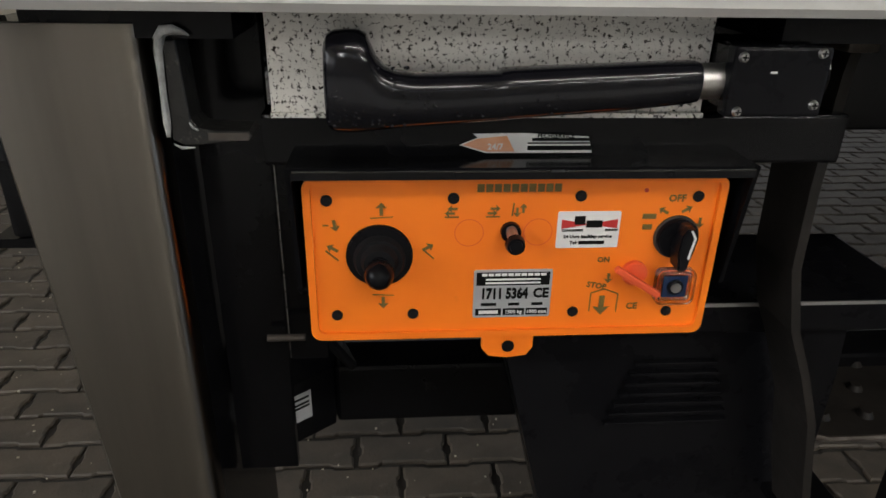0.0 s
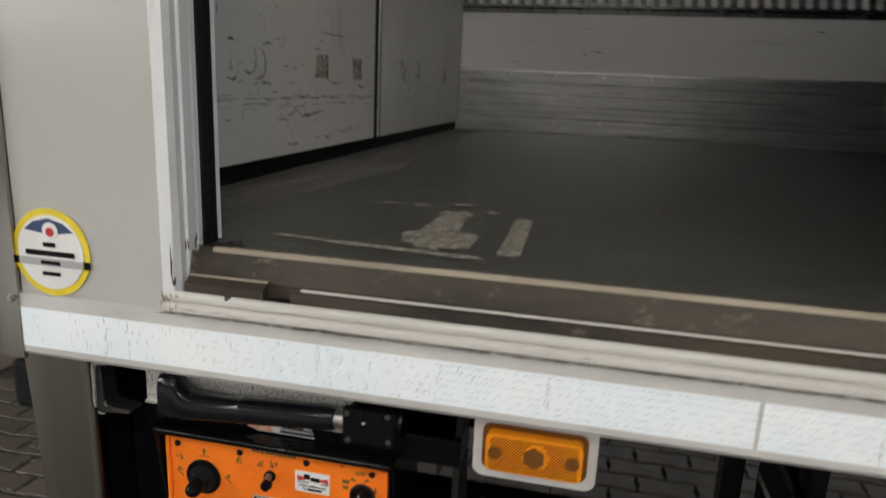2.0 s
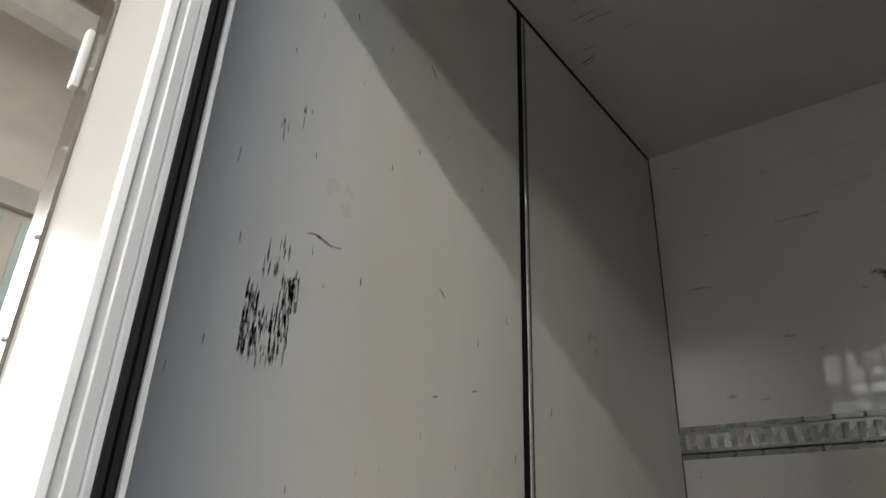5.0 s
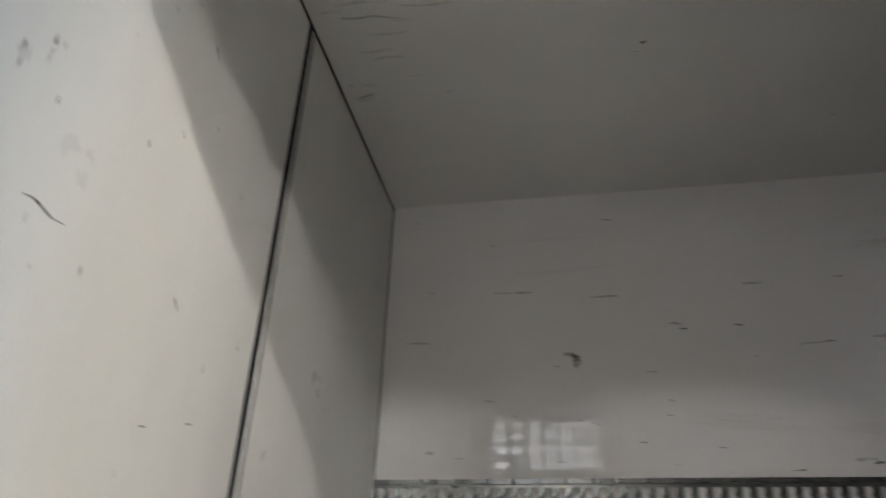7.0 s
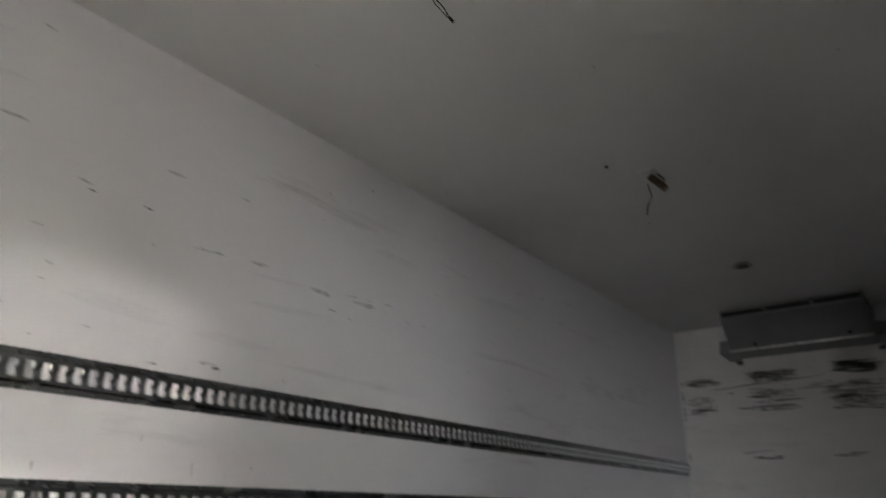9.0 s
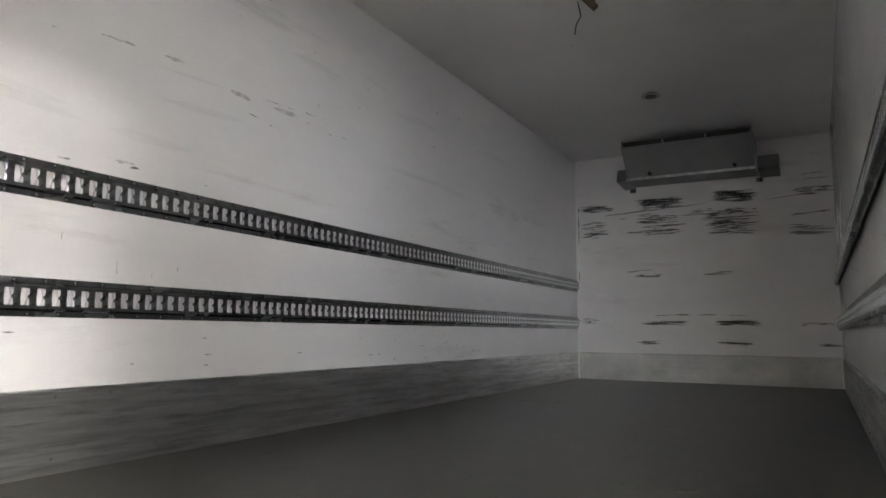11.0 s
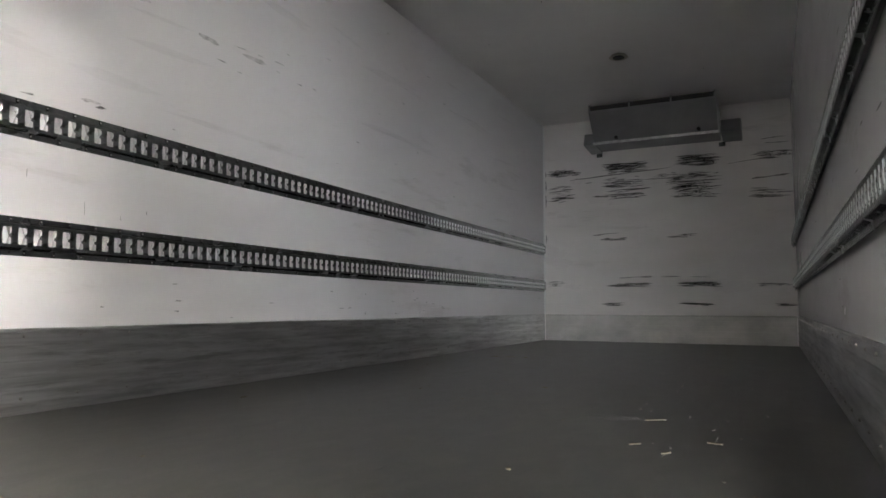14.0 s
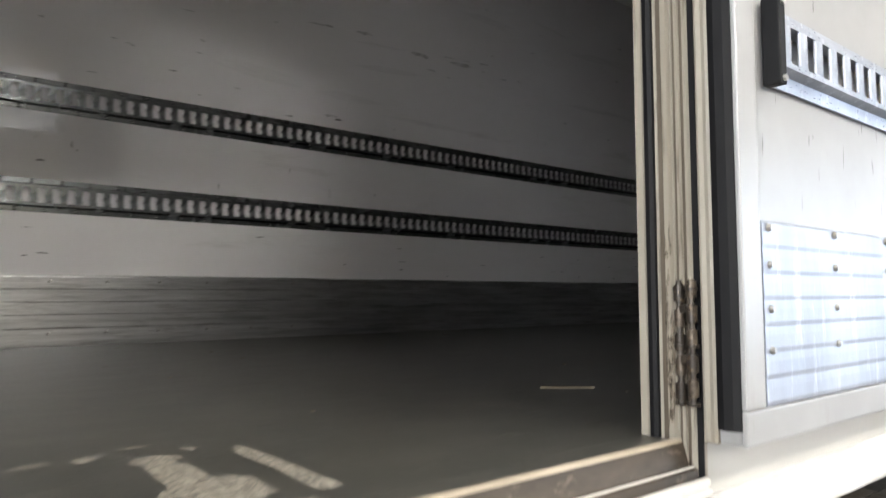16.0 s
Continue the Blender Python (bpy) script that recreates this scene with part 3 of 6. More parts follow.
# ---- scuffs on the walls and the ceiling ----
bm = B()
PF = lambda u, v: (X1 - 0.0012, u, v)
for cu, cv, ru, rv, k in ((1.63, 2.98, 0.23, 0.05, 46), (0.92, 2.99, 0.20, 0.06, 46), (2.28, 2.965, 0.16, 0.03, 20), (0.24, 2.985, 0.16, 0.04, 12), (1.65, 2.80, 0.18, 0.03, 16), (1.62, 2.70, 0.22, 0.05, 22),
                          (0.95, 2.70, 0.22, 0.09, 46), (0.95, 2.83, 0.3, 0.03, 14), (2.3, 2.74, 0.14, 0.09, 22), (0.26, 2.62, 0.17, 0.05, 16), (1.4, 2.85, 0.8, 0.04, 18), (1.60, 1.74, 0.19, 0.02, 20), (0.91, 1.74, 0.2, 0.025, 26),
                          (1.76, 2.23, 0.13, 0.02, 12), (1.08, 2.235, 0.12, 0.02, 8), (0.92, 1.54, 0.15, 0.012, 12), (1.78, 1.54, 0.06, 0.014, 8), (0.17, 1.54, 0.07, 0.012, 8), (1.3, 1.82, 0.5, 0.008, 9), (0.24, 1.73, 0.15, 0.012, 8), (2.4, 1.76, 0.08, 0.03, 8)):
    slivers(bm, rng, cu - ru * 0.8, cu + ru * 0.8, cv - rv, cv + rv, int(k * (1.7 if cv > 2.5 else 1.1)), 0.22, 0.012, "u", PF)
for y0, z0, y1, z1, w in ((2.48, 2.975, 2.10, 2.966, 0.022), (2.47, 2.998, 2.25, 3.004, 0.010), (2.22, 2.885, 1.75, 2.915, 0.008), (1.95, 2.90, 1.15, 2.945, 0.009), (1.86, 3.025, 1.42, 3.028, 0.010), (1.84, 2.995, 1.44, 2.992, 0.024), (1.82, 2.968, 1.50, 2.975, 0.018),
                          (1.12, 3.0, 0.74, 3.012, 0.012), (1.10, 2.972, 0.76, 2.978, 0.012), (0.86, 2.985, 0.75, 2.962, 0.034), (1.83, 2.790, 1.66, 2.782, 0.014), (1.76, 2.812, 1.44, 2.800, 0.006), (1.22, 2.790, 0.68, 2.780, 0.012), (1.14, 2.825, 0.78, 2.832, 0.012), (2.46, 2.77, 2.30, 2.768, 0.010), (2.44, 2.70, 2.25, 2.70, 0.010),
                          (1.98, 2.69, 1.80, 2.684, 0.012), (1.62, 2.735, 1.36, 2.745, 0.008), (1.20, 2.715, 0.80, 2.735, 0.016), (0.62, 2.935, 0.12, 2.975, 0.006), (0.42, 2.765, 0.08, 2.790, 0.014), (0.30, 3.105, 0.08, 3.10, 0.008), (0.32, 3.15, 0.10, 3.155, 0.006), (1.84, 1.737, 1.55, 1.735, 0.012), (1.12, 1.75, 0.76, 1.752, 0.014), (1.11, 1.548, 0.80, 1.545, 0.012), (1.98, 2.272, 1.70, 2.292, 0.008)):
    stroke(bm, [(y0 + (y1 - y0) * q / 6, z0 + (z1 - z0) * q / 6 + rng.uniform(-0.004, 0.004)) for q in range(7)], w, PF, rng, 0.5)
for z0, z1 in ((2.60, 2.74), (2.76, 2.90), (2.94, 3.0), (2.2, 2.3)):
    stroke(bm, [(2.492, z0), (2.490, (z0 + z1) / 2), (2.493, z1)], 0.014, PF, rng, 0.5)
part("scuff_marks", bm, "scuff", wall_front)["kind"] = "stuff"
bm = B()
PW = lambda u, v: (u, Y1 - 0.0012, v)
slivers(bm, rng, 0.1, 7.3, 2.25, 3.45, 46, 0.06, 0.005, "u", PW)
slivers(bm, rng, 0.1, 5.0, 1.45, 1.64, 30, 0.06, 0.006, "u", PW)
slivers(bm, rng, 0.05, 2.5, 1.83, 2.05, 12, 0.04, 0.006, "v", PW)
slivers(bm, rng, 2.3, 2.95, 2.6, 2.76, 6, 0.10, 0.005, "u", PW)
for u, v in ((0.857, 2.70), (1.523, 2.82), (0.59, 1.877), (1.644, 2.225), (1.916, 2.25), (1.3, 2.81)):
    slivers(bm, rng, u - 0.01, u + 0.01, v - 0.004, v + 0.004, 3, 0.05, 0.007, "u", PW)
part("scuff_marks", bm, "scuff", wall_far)["kind"] = "stuff"
bm = B()

for u0, v0, u1, v1, w in ((0.105, 2.792, 0.213, 2.785, 0.010), (0.19, 3.038, 0.225, 3.036, 0.008), (0.505, 3.02, 0.674, 3.018, 0.010), (0.926, 2.978, 1.049, 2.976, 0.012), (1.573, 3.009, 1.658, 3.008, 0.010), (1.93, 3.022, 1.98, 3.020, 0.008), (2.382, 2.711, 2.51, 2.706, 0.018), (2.66, 2.716, 2.831, 2.716, 0.020), (1.744, 2.723, 1.886, 2.731, 0.010), (2.017, 2.742, 2.122, 2.746, 0.012), (0.45, 2.517, 0.50, 2.515, 0.012), (0.57, 2.449, 0.59, 2.449, 0.008), (0.89, 2.416, 0.93, 2.412, 0.010), (1.20, 2.503, 1.23, 2.502, 0.007), (0.20, 2.306, 0.25, 2.304, 0.014), (1.836, 2.263, 1.916, 2.267, 0.012), (1.24, 2.838, 1.305, 2.833, 0.008)):
    stroke(bm, [(u0 + (u1 - u0) * q / 4, v0 + (v1 - v0) * q / 4 + rng.uniform(-0.003, 0.003)) for q in range(5)], w, PW, rng, 0.5)
part("streaks", bm, "pale_streak", wall_far)["kind"] = "stuff"
bm = B()
slivers(bm, rng, 0.3, 6.8, 2.3, 3.3, 26, 0.9, 0.05, "u", PW)
part("smudges", bm, "haze", wall_far)["kind"] = "stuff"
bm = B()
for u, v, r in ((0.806, 2.716, 0.012), (0.828, 2.712, 0.016), (0.848, 2.698, 0.019), (0.852, 2.676, 0.017), (0.846, 2.660, 0.010)):
    blob(bm, rng, u, v, r, r * 0.9, lambda a, b, r=r: (a, Y1 - 0.001 - r * 0.05, b), 14, 0.35)
part("stain", bm, "stain", wall_far)["kind"] = "stuff"
bm = B()
PN = lambda u, v: (u, YN + 0.0012, v)
slivers(bm, rng, 1.2, 7.3, 1.45, 3.3, 90, 0.12, 0.008, "u", PN)
part("scuff_marks", bm, "smudge", wall_near)["kind"] = "stuff"
bm = B()
PC = lambda u, v: (u, v, Z1 - 0.0012)
for chain, w in ((((0.108, 1.296), (0.16, 1.304), (0.219, 1.301), (0.26, 1.312), (0.314, 1.325)), 0.007), (((0.035, 1.700), (0.08, 1.694), (0.129, 1.676)), 0.006), (((0.04, 1.715), (0.09, 1.711), (0.128, 1.690)), 0.006), (((0.165, 1.501), (0.22, 1.497), (0.283, 1.504)), 0.004), (((0.346, 1.276), (0.42, 1.284), (0.501, 1.283)), 0.004), (((0.17, 1.38), (0.25, 1.39), (0.33, 1.386)), 0.003), (((0.12, 1.46), (0.19, 1.464), (0.24, 1.458)), 0.003), (((0.10, 1.24), (0.2, 1.236), (0.28, 1.246)), 0.004),
                 (((1.135, 1.562), (1.146, 1.566), (1.162, 1.560)), 0.014), (((1.10, 1.60), (1.13, 1.607)), 0.005)):
    stroke(bm, chain, w, PC, rng, 0.5)
slivers(bm, rng, 0.03, 0.35, 1.2, 1.75, 8, 0.10, 0.005, "u", PC)
slivers(bm, rng, 0.3, 6.5, 0.2, 2.4, 18, 0.05, 0.006, "u", PC)
part("scuff_marks", bm, "scuff", ceiling)["kind"] = "stuff"

# worn bare patches and long scratches on the floor by the side opening
PFL = lambda u, v: (u, v, Z0 + 0.0015)
bm = B()
for n, (u, v, ru, rv) in enumerate(((0.460, 0.190, 0.051, 0.062), (0.446, 0.285, 0.026, 0.062), (0.446, 0.360, 0.030, 0.026), (0.375, 0.415, 0.012, 0.016), (0.442, 0.447, 0.020, 0.008), (0.322, 0.417, 0.020, 0.008), (0.495, 0.395, 0.010, 0.012))):
    blob(bm, rng, u, v, ru, rv, lambda a, b, n=n: (a, b, Z0 + 0.0014 + 0.0003 * n), 30, 0.16)
for outline in (((0.250, 0.126), (0.266, 0.137), (0.39, 0.126), (0.525, 0.112), (0.534, 0.096), (0.40, 0.106)), ((0.540, 0.125), (0.570, 0.128), (0.566, 0.24), (0.560, 0.372), (0.536, 0.366), (0.540, 0.24))):
    bm.faces.new([bm.verts.new((p[0], p[1], Z0 + 0.0012)) for p in outline])
part("worn_patch", bm, "bare", floor)["kind"] = "stuff"
bm = B()
slivers(bm, rng, 0.2, 1.2, 0.12, 0.5, 22, 0.12, 0.012, "u", PFL)
slivers(bm, rng, 0.0, 0.12, 0.3, 2.4, 60, 0.16, 0.02, "v", PFL)
slivers(bm, rng, 0.8, 6.0, 0.2, 2.3, 36, 0.10, 0.008, "u", PFL)
for n, (u, v, ru, rv) in enumerate(((2.51, 0.76, 0.05, 0.09),)):
    blob(bm, rng, u, v, ru, rv, lambda a, b, n=n: (a, b, Z0 + 0.0009 + 0.0001 * n), 30, 0.2)
part("floor_scratches", bm, "bare_soft", floor)["kind"] = "stuff"
bm = B()
bm.faces.new([bm.verts.new((u, v, Z0 + 0.0008)) for u, v in ((0.0, 0.1), (0.17, 0.1), (0.15, 0.5), (0.21, 0.9), (0.14, 1.3), (0.16, 1.8), (0.11, 2.1), (0.13, 2.5), (0.0, 2.5))])
part("dust_band", bm, "dust_film", floor)["kind"] = "stuff"
for u, v, L, w, a in ((1.323, 0.480, 0.115, 0.018, -40), (2.52, 0.62, 0.07, 0.009, -60), (2.34, 2.166, 0.035, 0.009, 10), (2.10, 0.61, 0.035, 0.007, -50), (2.02, 0.52, 0.03, 0.007, -40), (4.87, 2.10, 0.06, 0.014, -60), (4.87, 1.98, 0.05, 0.014, -70), (4.86, 1.86, 0.03, 0.014, -80), (1.691, 0.812, 0.018, 0.012, 20), (3.2, 1.2, 0.05, 0.012, 40), (2.2, 0.42, 0.04, 0.01, 70)):
    bm = B()
    prism(bm, [(-L / 2, -w / 3), (-L / 6, -w / 2), (L / 2, -w / 4), (L / 2 * 0.92, w / 3), (0, w / 2), (-L / 2 * 0.9, w / 4)], "z", 0, 0.003)
    tagged(part("debris_strip", bm, "dust", None, "", False, pose(u, v, Z0, 0, 0, a)), "small pale strip of debris lying on the dark floor", "debris", "floor debris")
bm = B()
for _ in range(110):
    u, v = rng.uniform(0.6, 5.5), rng.uniform(0.2, 2.3)
    s = rng.uniform(0.0012, 0.0035)
    box(bm, u - s, u + s * 1.6, v - s, v + s, Z0, Z0 + s * 0.6)
tagged(part("floor_crumbs", bm, "dust"), "scattered pale crumbs on the truck floor", "debris", kind="stuff")


# ---- kick plates with ribs and rivets ----
rivet_me = mesh_from("rivet", cyl(B(), (0, 0, 0), "y", 0.006, 0.005, 8, 0.0035), "screw", True)


def kick(name, x0, x1, height, at, label, step=0.205, metal="alu"):
    k = thing(name, label, "kick plate", "kick plates", at)
    bm = B()
    pts = [(0.0, 0.0), (0.0, height + 0.004), (-0.003, height + 0.004), (-0.0036, height - 0.004), (-0.0052, height - 0.007)]
    edges = [height - 0.007, height * 0.80, height * 0.62, height * 0.44, height * 0.25, 0.004]
    for za, zb in zip(edges, edges[1:]):           # shallow lapped bands, each a little proud at its lower edge
        pts += [(-0.0055, za - 0.002), (-0.0061, (za + zb) / 2), (-0.0067, zb + 0.006), (-0.0065, zb + 0.003), (-0.0055, zb + 0.0006)]
    pts += [(-0.0052, 0.0)]
    prism(bm, pts, "x", x0, x1)
    part("plate", bm, metal, k)
    for i in range(int((x1 - x0) / step) + 1):
        xx = x0 + 0.235 + (i - 1) * step
        if x0 + 0.01 < xx < x1 - 0.01:
            for z in (height - 0.022, 0.052):
                shared("rivet", rivet_me, k, pose(xx, -0.0095, z, 0, 0, 0))
    for z in (height - 0.012, height - 0.058, height - 0.103, height - 0.158, 0.06):
        shared("rivet", rivet_me, k, pose(x0 + 0.027, -0.0095, z))
    return k


kick("kick_plate", 0.0, X1 - 0.012, 0.279, pose(0, Y1, Z0), "ribbed aluminium kick plate riveted along the side wall")
kick("kick_plate", 0.0, Y1 - YN - 0.03, 0.275, pose(X1, Y1 - 0.014, Z0, 0, 0, -90), "dull aluminium kick plate along the front bulkhead", 0.4, "dull_alu")
kick("kick_plate", 0.0, X1 - 1.10 - 0.014, 0.279, pose(X1 - 0.012, YN, Z0, 0, 0, 180), "ribbed aluminium kick plate on the near side wall")


# ---- slotted load rails ----
PITCH = 0.0518


def bar_mesh(half):
    """Flat web between two slots, its edges curled in towards the wall, widest at top and bottom."""
    bm = B()
    box(bm, -0.0115, 0.0115, -0.0185, -0.0165, -half, half)
    for s in (-1,):                                # blunt dark nib between the two curled tabs
        prism(bm, [(s * 0.0116, -0.010), (s * 0.0135, -0.0065), (s * 0.0150, -0.003), (s * 0.0150, 0.003), (s * 0.0135, 0.0065), (s * 0.0116, 0.010)][::s], "y", -0.0192, -0.0125)
    flat = len(bm.faces)
    for s in (-1, 1):
        rows = []
        for q in range(9):
            z = half * (q / 4 - 1)
            w = 0.0025 + 0.0080 * abs(q / 4 - 1) ** 1.2
            rows.append([bm.verts.new((s * (0.0115 + w * a), -0.0182 + b, z)) for a, b in ((0, 0), (0.5, 0.0012), (0.85, 0.005), (1.0, 0.0115))])
        for r0, r1 in zip(rows, rows[1:]):
            for k in range(3):
                bm.faces.new((r0[k], r0[k + 1], r1[k + 1], r1[k])[::s])
    me = mesh_from("bar", bm, "rail", True)
    # curled tabs get the brighter steel as a painted glint
    me.materials.append(M["curl"])
    for p in me.polygons[flat:]:
        p.material_index = 1
    return me


slot_bar = bar_mesh(0.031)


rail_notch = mesh_from("notch", box(B(), -0.0050, 0.0050, -0.0018, 0.0, -0.0085, 0.0085, 0.0008), "rail_dark")
rail_rivet = mesh_from("rivet", cyl(B(), (0, 0, 0), "y", 0.0035, 0.0025, 8, 0.002), "screw", True)


def load_rail(length, at, label, shift=0.0, spacer=0.0):
    r = thing("load_rail", label, "load rail", "slotted load rails", at)
    for nm, s in (("upper_flange", 1), ("lower_flange", -1)):
        bm = B()
        pts = [(0.0, 0.065 * s), (-0.003, 0.065 * s), (-0.004, 0.046 * s), (-0.0175, 0.042 * s), (-0.019, 0.039 * s), (-0.0188, 0.028 * s), (-0.0160, 0.028 * s), (-0.0160, 0.037 * s), (0.0, 0.041 * s)]
        prism(bm, pts, "x", 0.0, length)
        part(nm, bm, "rail", r)
        q = 0.05 if s > 0 else 0.10                # punched notches in both flanges, staggered, each with a small rivet
        while q < min(length - 0.02, 4.2):
            shared("notch", rail_notch, r, pose(q, -0.0034, 0.0555 * s))
            shared("rivet", rail_rivet, r, pose(q, -0.0062, 0.0555 * s))
            q += 0.1036
    if spacer:
        part("spacer", box(B(), 0.0, length, 0.0005, spacer, -0.045, 0.045), "rail_dark", r, "dark packing strip behind the rail")
    n = int(length / PITCH)
    for i in range(n + 1):
        x = min(max(shift + i * PITCH, 0.0115), length - 0.0115)
        shared("bar", slot_bar, r, pose(x, 0, 0))
    return r


S0 = (1.585 - 0.026) % PITCH
load_rail(X1 - 0.004, pose(0.002, Y1, 2.136), "galvanised slotted load rail along the side wall, upper", S0)
load_rail(X1 - 0.004, pose(0.002, Y1, 1.738), "galvanised slotted load rail along the side wall, lower", S0)
load_rail(X1 - 1.12, pose(X1 - 0.002, YN + 0.018, 2.136, 0, 0, 180), "galvanised slotted load rail on the near wall, upper", 0.0, 0.018)
load_rail(X1 - 1.12, pose(X1 - 0.002, YN + 0.018, 1.738, 0, 0, 180), "galvanised slotted load rail on the near wall, lower", 0.0, 0.018)

# corner joints
for nm, y in (("trim", Y1 - 0.006),):
    tagged(part(nm, box(B(), X1 - 0.008, X1, y - 0.008, y + 0.006, Z0 + 0.28, Z1), "white_profile"), "thin white corner joint strip", "trim", kind="structure")

# ---- evaporator under the ceiling at the bulkhead ----
ev = thing("evaporator", "grey cooling evaporator with dark fins under the ceiling", "evaporator", at=pose(X1, 1.27, 3.17))
bm = B()
prism(bm, [(-0.60, 0.262), (-0.60, 0.285), (0.0, 0.285), (0.0, 0.0), (-0.34, 0.0), (-0.37, 0.012)], "y", -0.59, 0.59)
part("body", bm, "evap", ev)
bm = B()
box(bm, -0.59, 0.0, -0.585, 0.585, 0.285, 0.33)
part("grille", bm, "evap_dark", ev, "dark fin grille")
fin = mesh_from("fin", box(B(), -0.002, 0.0, -0.012, 0.012, 0.0, 0.05), "evap_dark")
for i in range(33):
    shared("fin", fin, ev, pose(-0.592, -0.57 + i * 0.0356, 0.285))
for i in range(4):
    part("divider", box(B(), -0.605, -0.59, -0.59 + i * 0.388, -0.575 + i * 0.388, 0.28, 0.345, 0.002), "evap", ev)
part("lip", box(B(), -0.39, -0.37, -0.6, 0.6, -0.008, 0.016, 0.002), "alu", ev, "bright lower edge strip")
for y0, y1 in ((0.59, 0.705), (-0.785, -0.61)):
    bm = B()
    prism(bm, [(-0.36, 0.0), (0.0, -0.02), (0.0, 0.16), (-0.30, 0.13)], "y", y0, y1)
    part("bracket", bm, "evap", ev)
for y in (0.36, -0.42):
    part("clamp", cyl(B(), (-0.40, y, 0.04), "x", 0.018, 0.05, 10), "evap_dark", ev)
for y in (0.62, -0.60):
    part("wall_bolt", box(B(), -0.012, 0.0, y - 0.03, y + 0.03, -0.06, -0.02, 0.004), "rail", ev)

# ---- ceiling fittings ----
hole = thing("lamp_recess", "round pale ceiling recess with loose dark wires hanging out", "lamp recess", "ceiling lamp points", pose(1.752, 1.310, Z1))
bm = B()
cyl(bm, (0, 0, -0.002), "z", 0.066, 0.004, 32)
part("ring", bm, "recess", hole, "pale round cover", True)
part("rim", tube(B(), [(0.067 * math.cos(radians(a)), 0.067 * math.sin(radians(a)), -0.001) for a in range(0, 361, 12)], 0.0022, 6), "grey_print", hole)
part("wire", tube(B(), [(0.020, -0.062, -0.003), (0.016, -0.040, -0.030), (0.004, -0.012, -0.075), (0.000, 0.000, -0.115), (0.030, -0.004, -0.135), (0.075, -0.010, -0.150), (0.110, -0.012, -0.175)], 0.0022, 6), "rubber", hole)
part("wire", tube(B(), [(0.026, -0.060, -0.003), (0.022, -0.036, -0.032), (0.012, -0.010, -0.080), (0.016, 0.006, -0.118), (0.058, 0.016, -0.132), (0.110, -0.006, -0.172)], 0.0020, 6), "rubber", hole)
part("connector", tube(B(), [(0.105, -0.012, -0.173), (0.128, -0.016, -0.183)], 0.0055, 6), "rubber", hole)
fx = thing("lamp_recess", "pale ceiling lamp base with a dangling brown connector", "lamp recess", "ceiling lamp points", pose(3.72, 1.305, Z1))
part("base", box(B(), -0.055, 0.055, -0.05, 0.05, -0.018, 0.0, 0.005), "white_profile", fx)
part("connector", tube(B(), [(0.01, -0.005, -0.03), (0.012, -0.085, -0.125)], 0.024, 4), "worn_brown", fx, "brown connector block")
part("wire", tube(B(), [(0.02, -0.045, -0.018), (0.045, -0.070, -0.045), (0.045, -0.065, -0.10)], 0.004, 6), "rubber", fx)
part("wire", tube(B(), [(0.03, 0.020, -0.06), (0.02, 0.000, -0.15), (0.01, 0.025, -0.20), (0.0, 0.030, -0.26)], 0.0028, 6), "rubber", fx)
part("screw", cyl(B(), (-0.20, 0.16, -0.004), "z", 0.010, 0.008, 10), "rail_dark", fx)
sp = thing("ceiling_spot", "small round ceiling lamp with a dark lens", "ceiling lamp", "ceiling lamp points", pose(5.61, 1.318, Z1))
bm = B()
cyl(bm, (0, 0, -0.008), "z", 0.075, 0.016, 28, 0.06)
part("ring", bm, "hall_steel", sp, "", True)
part("lens", cyl(B(), (0, 0, -0.018), "z", 0.045, 0.006, 24), "evap_dark", sp, "dark lens", True)

# ---- side opening: jambs, seals, sill ----
jl = thing("trim_left_jamb", "white jamb profile with ribs and a black seal", "trim", kind="structure")
prof = [(OX0 - 0.016, -0.005), (OX0 - 0.013, -0.008), (OX0 + 0.0, -0.006), (OX0 + 0.003, 0.004), (OX0, 0.008), (OX0, 0.018), (OX0 + 0.003, 0.02), (OX0 + 0.003, 0.036), (OX0, 0.038), (OX0 + 0.002, 0.042), (OX0 + 0.002, 0.05), (OX0 - 0.01, 0.05), (OX0 - 0.012, -0.001)]
part("profile", prism(B(), prof, "z", OZ0 + 0.001, OZ1), "white_profile", jl)
part("seal", prism(B(), [(OX0 - 0.01, 0.0505), (OX0 + 0.006, 0.0505), (OX0 + 0.009, 0.058), (OX0 + 0.006, 0.064), (OX0 + 0.009, 0.071), (OX0 + 0.005, 0.0765), (OX0 - 0.01, 0.0765)], "z", OZ0 + 0.02, OZ1), "rubber", jl, "black rubber seal")
part("inner_edge", prism(B(), [(OX0 - 0.01, 0.077), (OX0 + 0.004, 0.077), (OX0 + 0.002, 0.081), (OX0 + 0.004, 0.088), (OX0 - 0.01, 0.088)], "z", Z0, OZ1), "white_profile", jl)
jr = thing("trim_right_jamb", "dirty cream jamb profile with grooves and a black seal", "trim", kind="structure")
